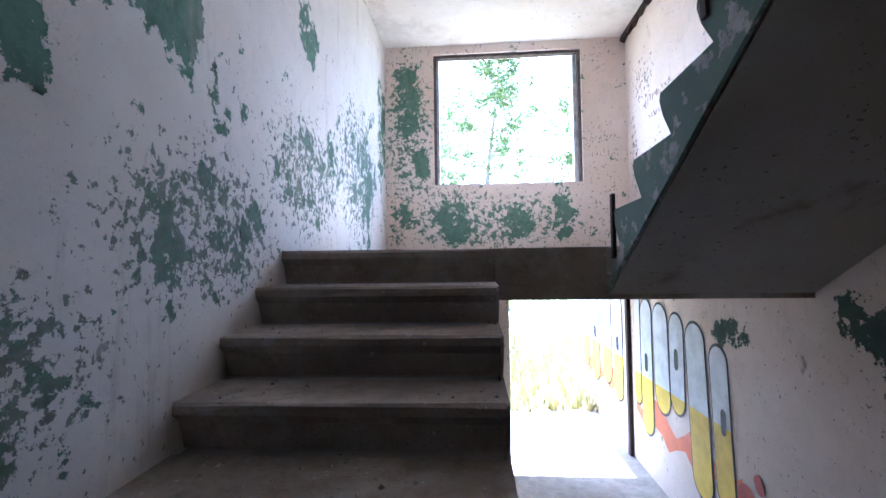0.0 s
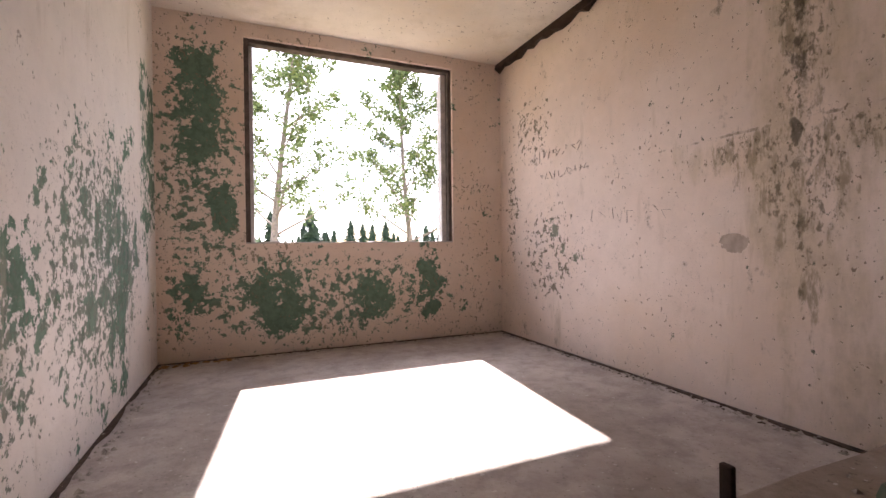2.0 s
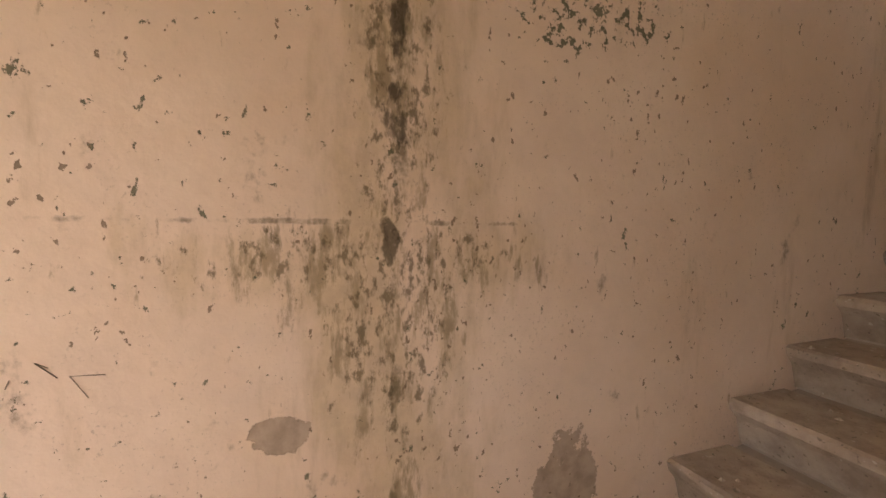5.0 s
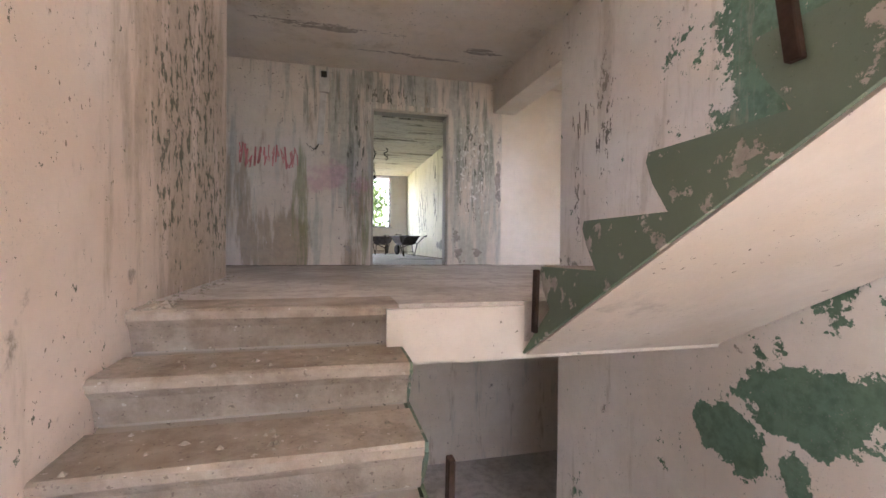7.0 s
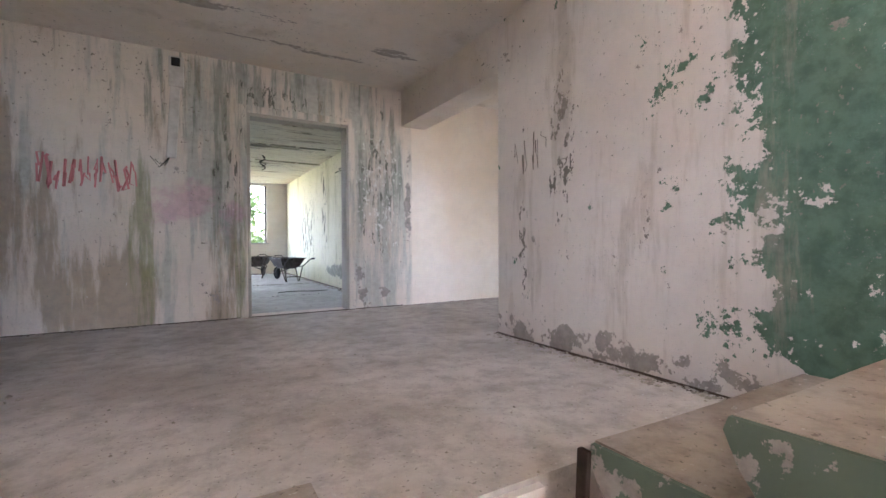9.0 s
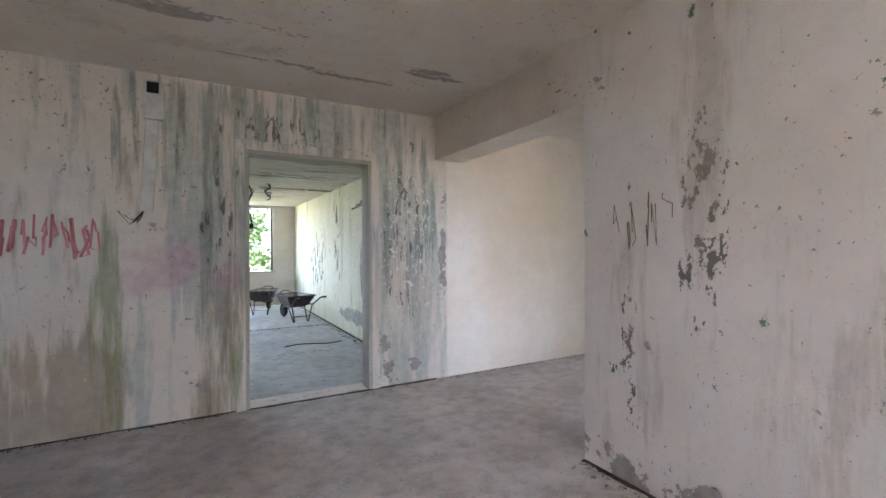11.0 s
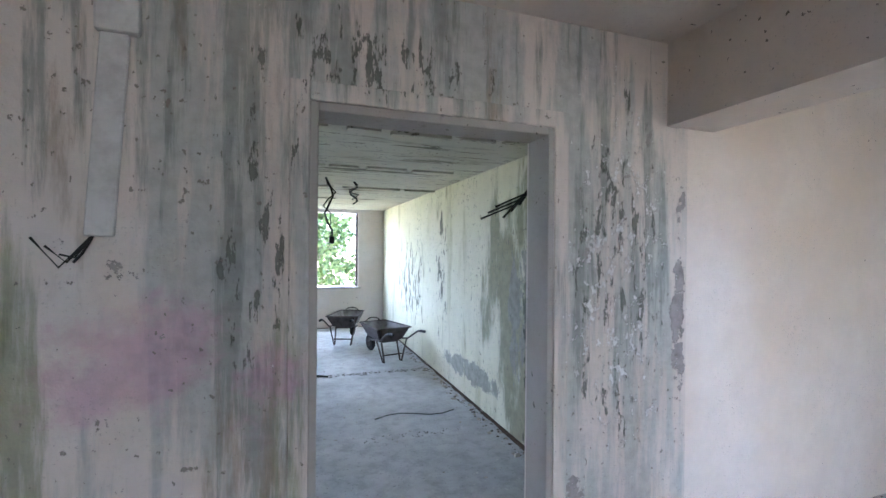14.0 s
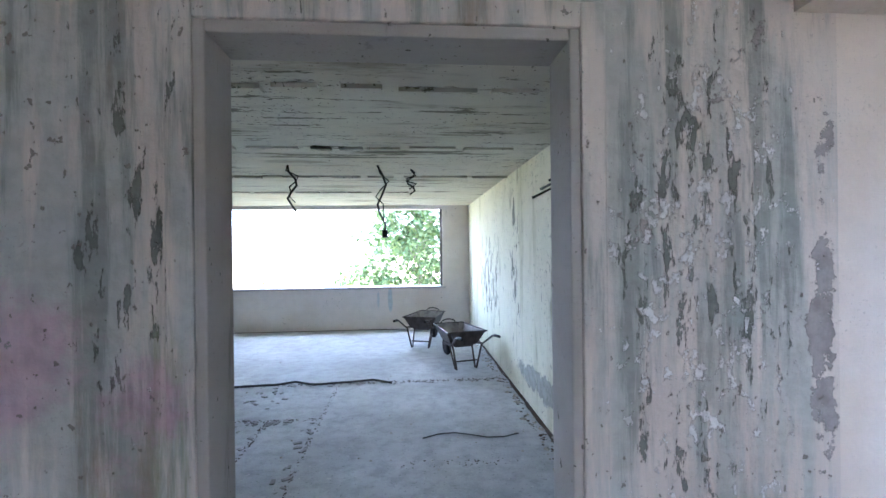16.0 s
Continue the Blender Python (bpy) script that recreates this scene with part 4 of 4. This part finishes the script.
def painted(name, rows, x, split, label):
    ob = empty(name, label, "graffiti")
    line, fill = bmesh.new(), bmesh.new()
    for y, z0, z1, w, skew in rows:
        flat(line, pill(y, z0 - 0.025, z1 + 0.025, w + 0.022, skew), x - 0.005)
        flat(fill, pill(y, z0, z1, w, skew), x - 0.009)
    bmesh.ops.bisect_plane(fill, geom=fill.verts[:] + fill.edges[:] + fill.faces[:], plane_co=(0, 0, split), plane_no=(0, 0.0, 1))
    for f in fill.faces:
        f.material_index = 0 if f.calc_center_median().z > split else 1
    part("outline", line, m_black, ob, "black spray outline")
    part("letters", fill, (m_white, m_yellow), ob, "white and yellow letter shapes")
    eye = bmesh.new()
    for y, z0, z1, w, skew in rows[::2]:
        flat(eye, pill(y, (z0 + z1) / 2 - 0.06, (z0 + z1) / 2 + 0.14, w * 0.3, 0), x - 0.013)
    part("inner_line", eye, m_black, ob)
    band = bmesh.new()
    y0, y1 = min(r[0] for r in rows) - 0.2, max(r[0] for r in rows) + 0.1
    n = 12
    top = [(y0 + (y1 - y0) * k / n, split - 0.28 - 0.12 * math.sin(k * 1.3)) for k in range(n + 1)]
    bot = [(y0 + (y1 - y0) * k / n, split - 0.52 - 0.08 * math.sin(k * 1.9 + 1)) for k in range(n, -1, -1)]
    for k in range(n):
        flat(band, [top[k], top[k + 1], bot[n - k - 1], bot[n - k]], x - 0.002)
    part("band", band, m_orange, ob, "orange-red spray band")
    return ob


painted("graffiti", [(5.85, -1.95, -0.75, 0.12, 0.05), (6.2, -2.05, -0.62, 0.16, 0.05), (6.62, -1.5, -0.58, 0.14, 0.0), (6.95, -1.6, -0.52, 0.17, 0.03), (7.35, -1.95, -0.50, 0.15, 0.0), (7.62, -1.7, -0.45, 0.09, 0.0)], XR, -1.35, "white yellow and orange graffiti letters with black outlines")
painted("graffiti_outside", [(8.4, -1.9, -0.5, 0.18, 0.0), (8.9, -1.8, -0.45, 0.2, 0.0), (9.5, -1.9, -0.5, 0.22, 0.03), (10.1, -1.8, -0.5, 0.2, 0.0)], XR + 0.02, -1.3, "white yellow and orange graffiti letters outside the exit")
bm = bmesh.new()
for y, z, w, h in ((5.55, -1.75, 0.12, 0.35), (5.35, -2.05, 0.1, 0.2), (5.45, -1.55, 0.05, 0.1)):
    flat(bm, pill(y, z - h, z + h * 0.3, w, 0.1), XR - 0.006)
tagged(mesh_object("graffiti_drops", bm, m_red), "dark red spray drops on the wall", "graffiti")


# ---------- scribbles ----------
def scribble(name, label, mat, points, r, count, origin, along, up, w, h, seed):
    random.seed(seed)
    bm = bmesh.new()
    o, a, u = Vector(origin), Vector(along), Vector(up)
    for i in range(count):
        c = (i + 0.5) / count * w
        pts = [o + a * (c + random.uniform(-0.5, 0.5) * w / count) + u * random.uniform(0, h) for _ in range(points)]
        tube(bm, pts, r * random.uniform(0.6, 1.2), 3)
    return tagged(mesh_object(name, bm, mat), label, "graffiti")


scribble("red_scribble", "faded red sprayed scribble on the hall wall", m_pink, 6, 0.011, 13, (2.3, YD + 0.009, 2.50), (-1, 0, 0), (0, 0, 1), 0.66, 0.30, 71)
scribble("pencil_scribble", "pencil scribbles on the window wall", m_pencil, 3, 0.004, 9, (1.62, YW - 0.003, 1.40), (1, 0, 0), (0, 0, 1), 0.36, 0.07, 72)
scribble("pencil_scribble", "pencil scribbles on the window wall", m_pencil, 3, 0.004, 10, (1.60, YW - 0.003, 1.20), (1, 0, 0), (0, 0, 1), 0.36, 0.05, 73)
scribble("pencil_scribble", "faint pencil words on the stained wall", m_pencil, 4, 0.003, 10, (XR - 0.002, 7.2, 1.58), (0, -1, 0), (0, 0, 1), 0.62, 0.09, 74)
scribble("pencil_scribble", "faint pencil words on the stained wall", m_pencil, 4, 0.003, 10, (XR - 0.002, 7.1, 1.40), (0, -1, 0), (0, 0, 1), 0.6, 0.08, 75)
scribble("pencil_scribble", "faint scratched lines on the stained wall", m_pencil, 3, 0.002, 8, (XR - 0.002, 6.5, 1.0), (0, -1, 0), (0, 0, 1), 0.7, 0.12, 76)
scribble("scratched_heart", "scratched heart and lines on the pier", m_pencil, 4, 0.003, 6, (XL + 0.002, 1.25, 2.55), (0, 1, 0), (0, 0, 1), 0.35, 0.3, 77)


# ---------- rusted lintel ----------
bm = boxes((XR - 0.05, XR - 0.001, 5.4, YW - 0.002, 2.60, 2.659))
for k in range(1, 24):
    bmesh.ops.bisect_plane(bm, geom=bm.verts[:] + bm.edges[:] + bm.faces[:], plane_co=(0, 5.4 + (YW - 5.4) * k / 24, 0), plane_no=(0, 1, 0))
random.seed(15)
for v in bm.verts:
    if v.co.z < 2.62:
        v.co.z += random.uniform(-0.025, 0.025)
        v.co.x += random.uniform(-0.012, 0.0) if v.co.x < XR - 0.02 else 0.0
tagged(mesh_object("rusted_steel_angle", bm, m_rust), "rusted steel angle under the landing ceiling", "steel angle")

# ---------- cable box and conduit on the hall wall ----------
ob = empty("cable_conduit", "white painted cable conduit hanging from a junction box", "conduit", at=(-0.17, 0, -0.05))
bm = soft_box(1.44, 1.56, YD + 0.001, YD + 0.04, 3.52, 3.79, 0.008)
part("junction_box", bm, m_plastic, ob)
bm = boxes((1.47, 1.55, YD + 0.001, YD + 0.022, 2.88, 3.52))
for v in bm.verts:
    v.co.x += 0.06 * (3.52 - v.co.z)
bmesh.ops.bevel(bm, geom=list(bm.edges), offset=0.004, segments=1, affect="EDGES")
part("cover_strip", bm, m_plastic, ob)
bm = bmesh.new()
for k in range(4):
    tube(bm, [(1.56, YD + 0.012, 2.89), (1.58 + 0.02 * k, YD + 0.04, 2.83 - 0.015 * k), (1.60 + 0.035 * k, YD + 0.05, 2.80 + 0.025 * k)], 0.004, 4)
part("wires", bm, m_cable, ob, "loose black wire ends")
part("socket", soft_box(1.47, 1.54, YD + 0.04, YD + 0.055, 3.70, 3.775, 0.006), m_cable, ob)
ob = empty("corridor_conduit", "dark conduit with a loose cable on the corridor wall", "conduit")
part("box", soft_box(-3.85, -3.75, YD + 0.001, YD + 0.05, 3.35, 3.47, 0.006), m_rust, ob)
part("cable", rod([(-3.8, YD + 0.02, 3.36), (-3.79, YD + 0.02, 3.0), (-3.8, YD + 0.02, 2.5)], 0.009, 5), m_cable, ob)
part("switch", soft_box(-3.83, -3.77, YD + 0.001, YD + 0.03, 2.36, 2.5, 0.005), m_cable, ob)


# ---------- room: hanging cables, wheelbarrows, rubble ----------
def hanging(x, y, drop, plug, seed):
    random.seed(seed)
    ob = empty("hanging_cable", "loose black cable hanging from the ceiling", "cable", "cables in the room", (x, y, RC))
    pts = [(0.0 + 0.04 * math.sin(k * 1.4 + seed), 0.02 * math.cos(k), -drop * k / 7) for k in range(8)]
    part("wire", rod(pts, 0.010, 5), m_cable, ob)
    part("wire", rod([(p[0] + 0.03 * math.sin(k * 2.2), p[1], p[2] * 0.8) for k, p in enumerate(pts)], 0.006, 5), m_cable, ob)
    if plug:
        bm = soft_box(-0.025, 0.025, -0.02, 0.02, -0.04, 0.03, 0.008)
        bmesh.ops.translate(bm, verts=bm.verts, vec=pts[-1])
        part("socket", bm, m_cable, ob)


hanging(1.25, -3.7, 0.42, False, 1)
hanging(0.45, -3.7, 0.62, True, 2)
hanging(0.18, -3.9, 0.24, False, 3)
ob = empty("cable_bundle", "bundle of cut black cables on the room wall", "cable")
bm = bmesh.new()
for k in range(6):
    tube(bm, [(XO + 0.01, -1.6 - 0.02 * k, 3.36), (XO + 0.12, -1.7 - 0.05 * k, 3.28 - 0.03 * k), (XO + 0.2 + 0.03 * k, -1.8 - 0.06 * k, 3.10 - 0.04 * (k % 3))], 0.008, 5)
part("wires", bm, m_cable, ob)


def wheelbarrow(label, m):
    ob = empty("wheelbarrow", label, "wheelbarrow", "wheelbarrows in the room")
    bm = bmesh.new()
    lo = [(-0.17, -0.34, 0.34), (0.17, -0.34, 0.34), (0.20, 0.30, 0.34), (-0.20, 0.30, 0.34)]
    hi = [(-0.27, -0.52, 0.60), (0.27, -0.52, 0.60), (0.33, 0.42, 0.60), (-0.33, 0.42, 0.60)]
    a, b = [bm.verts.new(p) for p in lo], [bm.verts.new(p) for p in hi]
    bm.faces.new(a)
    for k in range(4):
        bm.faces.new((a[k], a[(k + 1) % 4], b[(k + 1) % 4], b[k]))
    bmesh.ops.bevel(bm, geom=[e for e in bm.edges if not e.is_boundary], offset=0.05, segments=3, affect="EDGES")
    bmesh.ops.recalc_face_normals(bm, faces=bm.faces)
    outer = bm.copy()
    bmesh.ops.solidify(bm, geom=bm.faces[:], thickness=0.004)
    part("tray", bm, m_barrow_in, ob, "dusty dented steel tray")
    for v in outer.verts:
        v.co.x *= 1.02
        v.co.y *= 1.02
        v.co.z -= 0.008
    bmesh.ops.solidify(outer, geom=outer.faces[:], thickness=0.003)
    part("tray_shell", outer, m_barrow, ob, "rusted outer side of the tray")
    part("rim", rod([hi[0], hi[1], hi[2], hi[3], hi[0]], 0.013, 6), m_barrow, ob)
    for s in (-1, 1):
        part("handle", rod([(s * 0.05, -0.62, 0.20), (s * 0.19, -0.2, 0.32), (s * 0.27, 0.40, 0.40), (s * 0.30, 0.72, 0.58), (s * 0.30, 0.92, 0.60)], 0.017, 6), m_barrow, ob)
        part("grip", rod([(s * 0.30, 0.80, 0.595), (s * 0.30, 0.95, 0.605)], 0.024, 8), m_rubber, ob)
        part("leg", rod([(s * 0.20, 0.10, 0.34), (s * 0.17, 0.30, 0.0), (s * 0.17, 0.36, 0.0), (s * 0.25, 0.40, 0.40)], 0.015, 6), m_barrow, ob)
    bm = bmesh.new()
    bmesh.ops.create_cone(bm, cap_ends=True, segments=20, radius1=0.17, radius2=0.17, depth=0.075, matrix=Matrix.Translation((0, -0.62, 0.18)) @ Matrix.Rotation(math.pi / 2, 4, "Y"))
    bmesh.ops.bevel(bm, geom=[e for e in bm.edges if len(e.link_faces) == 2 and e.calc_face_angle() > 1], offset=0.025, segments=3, affect="EDGES")
    wheel = part("wheel", bm, m_rubber, ob)
    bm = bmesh.new()
    bmesh.ops.create_cone(bm, cap_ends=True, segments=16, radius1=0.09, radius2=0.09, depth=0.085, matrix=Matrix.Translation((0, -0.62, 0.18)) @ Matrix.Rotation(math.pi / 2, 4, "Y"))
    part("rim_disc", bm, m_barrow, wheel)
    part("brace", rod([(-0.19, 0.32, 0.12), (0.19, 0.32, 0.12)], 0.012, 6), m_barrow, ob)
    part("hoop", rod([(math.cos(k * math.pi / 8) * 0.14, -0.53, 0.60 + 0.07 * math.sin(k * math.pi / 8)) for k in range(9)], 0.012, 6), m_barrow, ob)
    ob.matrix_basis = m
    return ob


wheelbarrow("rusty steel wheelbarrow with dusty tray near the wall", pose(-0.38, -4.95, H2 + 0.012, 0, 0, 14) @ Matrix.Scale(0.72, 4))
wheelbarrow("rusty steel wheelbarrow standing behind another", pose(-0.02, -6.1, H2 + 0.012, 0, 0, -20) @ Matrix.Scale(0.72, 4))

# broken channel in the room floor, and crumbs on all floors
random.seed(19)
bm = bmesh.new()
for x0, x1, y0, y1, n in ((-0.8, 2.2, -4.35, -4.25, 60), (1.35, 1.75, -4.3, -1.2, 60), (0.95, 1.05, -3.3, -1.2, 26), (1.0, 2.6, -3.35, -3.25, 34)):
    for _ in range(n):
        x, y = random.uniform(x0, x1), random.uniform(y0, y1)
        s = random.uniform(0.008, 0.03)
        v = box(bm, x - s, x + s, y - s * 0.5, y + s * 0.5, H2 - 0.004, H2 + s * 0.28)
        a = random.uniform(0, math.pi)
        for q in v:
            d = Vector((q.co.x - x, q.co.y - y))
            d.rotate(Matrix.Rotation(a, 2))
            q.co.x, q.co.y = x + d.x, y + d.y
tagged(mesh_object("broken_screed", bm, concrete("broken_screed", (0.24, 0.23, 0.22), (0.34, 0.33, 0.32))), "broken screed crumbs along the floor channel", "rubble", kind="stuff")
bm = bmesh.new()
tube(bm, [(2.0, -4.28, H2 + 0.015)] + [(2.0 - 0.2 * k, -4.3 + 0.05 * math.sin(k * 1.7), H2 + 0.015 + 0.015 * (k % 2)) for k in range(1, 9)], 0.012, 5)
tagged(mesh_object("floor_cable", bm, m_cable), "old dark cable lying across the room floor", "cable")
bm = bmesh.new()
tube(bm, [(-0.6 + 0.12 * k, -2.9 + 0.06 * math.sin(k * 1.1), H2 + 0.008) for k in range(7)], 0.005, 5)
tagged(mesh_object("floor_cable", bm, m_cable), "thin dark wire lying near the room wall", "cable")


def crumbs(name, label, rows, mat, seed, thick=0.5):
    """rows: x0, x1, y0, y1, z, count, size."""
    random.seed(seed)
    verts, faces = [], []
    for x0, x1, y0, y1, z, n, size in rows:
        for _ in range(n):
            x, y, s = random.uniform(x0, x1), random.uniform(y0, y1), size * random.uniform(0.3, 1.0) ** 1.5
            a, i = random.uniform(0, math.tau), len(verts)
            for k in range(4):
                r = s * random.uniform(0.5, 1.1)
                verts.append((x + math.cos(a + k * 1.57) * r, y + math.sin(a + k * 1.57) * r, z - 0.002))
            verts.append((x, y, z + s * thick))
            faces += [(i + k, i + (k + 1) % 4, i + 4) for k in range(4)]
    me = bpy.data.meshes.new(name)
    me.from_pydata(verts, [], faces)
    me.materials.append(mat)
    return tagged(new(name, me), label, "debris", kind="stuff")


crumbs("plaster_debris", "small plaster crumbs along walls and floors", [
    (XL, XR, YW - 0.1, YW - 0.01, 0, 160, 0.028), (XR - 0.1, XR - 0.01, YL, YW, 0, 220, 0.028), (XL + 0.01, XL + 0.1, YL, YW, 0, 160, 0.028), (XL, XR, YL, YW, 0, 60, 0.012),
    (XL, XR, YP, YU, H2, 70, 0.014), (XL + 0.01, XL + 0.14, YP, YU + 0.1, H2, 150, 0.03), (XR - 0.14, XR - 0.01, YP, YU, H2, 100, 0.03), (-1.0, 3.0, YD, YD + 0.1, H2, 120, 0.026), (-6, 3, YD, YP, H2, 90, 0.014),
    (XO, 3.6, -7.3, -1.1, H2, 260, 0.022), (XO + 0.01, XO + 0.15, -7.3, -1.1, H2, 160, 0.04), (-6, -1, YD + 0.01, YD + 0.08, H2, 120, 0.025)], m_debris, 81)
crumbs("stair_debris", "grit and crumbs on the stair treads", [(XL + 0.02, XA, y + 0.05, y + 0.3, z, 16, 0.02) for y, z in f1[:-1]] + [(XB, XR, y - 0.28, y - 0.03, z, 22, 0.025) for y, z in f2[:-1]] + [(XL, XA, y + 0.03, y + 0.28, z, 12, 0.02) for y, z in f3], m_debris, 82)
crumbs("dry_leaves", "dry brown leaves in the landing corner", [(XL + 0.02, XL + 0.5, YW - 0.14, YW - 0.02, 0.004, 46, 0.04)], m_leaf_dry, 83, 0.25)
crumbs("floor_dirt", "dark dirt packed along broken channels in the screed", [(-0.7, 2.4, -4.36, -4.29, H2, 420, 0.022), (0.93, 0.97, -4.3, -1.3, H2, 260, 0.016), (1.36, 1.40, -3.4, -1.3, H2, 220, 0.018), (0.95, 2.2, -3.38, -3.33, H2, 170, 0.018), (XO + 0.02, XO + 0.12, -7.3, -1.1, H2, 320, 0.026), (-0.5, 0.3, -2.55, -2.45, H2, 60, 0.018)], m_dirt, 84, 0.3)
crumbs("hall_dirt", "dark grit along the foot of the hall walls", [(XL + 0.005, XL + 0.06, YP, YU + 0.1, H2, 260, 0.018), (-0.9, -0.4, YD + 0.005, YD + 0.05, H2, 70, 0.016), (0.9, 3.0, YD + 0.005, YD + 0.06, H2, 220, 0.018), (-5.0, -1.0, YD + 0.005, YD + 0.05, H2, 260, 0.018), (XR - 0.08, XR - 0.005, YG, YW, 0, 240, 0.02), (XL, XR, YW - 0.08, YW - 0.005, 0, 220, 0.02), (XL + 0.2, XR - 0.1, YD + 0.3, YU - 0.2, H2, 120, 0.008)], m_dirt, 85, 0.35)
crumbs("paint_flakes", "pale paint flakes scattered over the floors", [(XL + 0.1, XR, YD + 0.2, YU - 0.1, H2, 90, 0.014), (XL, XR, YL + 0.2, YW - 0.1, 0, 50, 0.012), (XL + 0.02, XL + 0.5, YP + 0.1, YU, H2, 120, 0.016)], m_white, 86, 0.12)
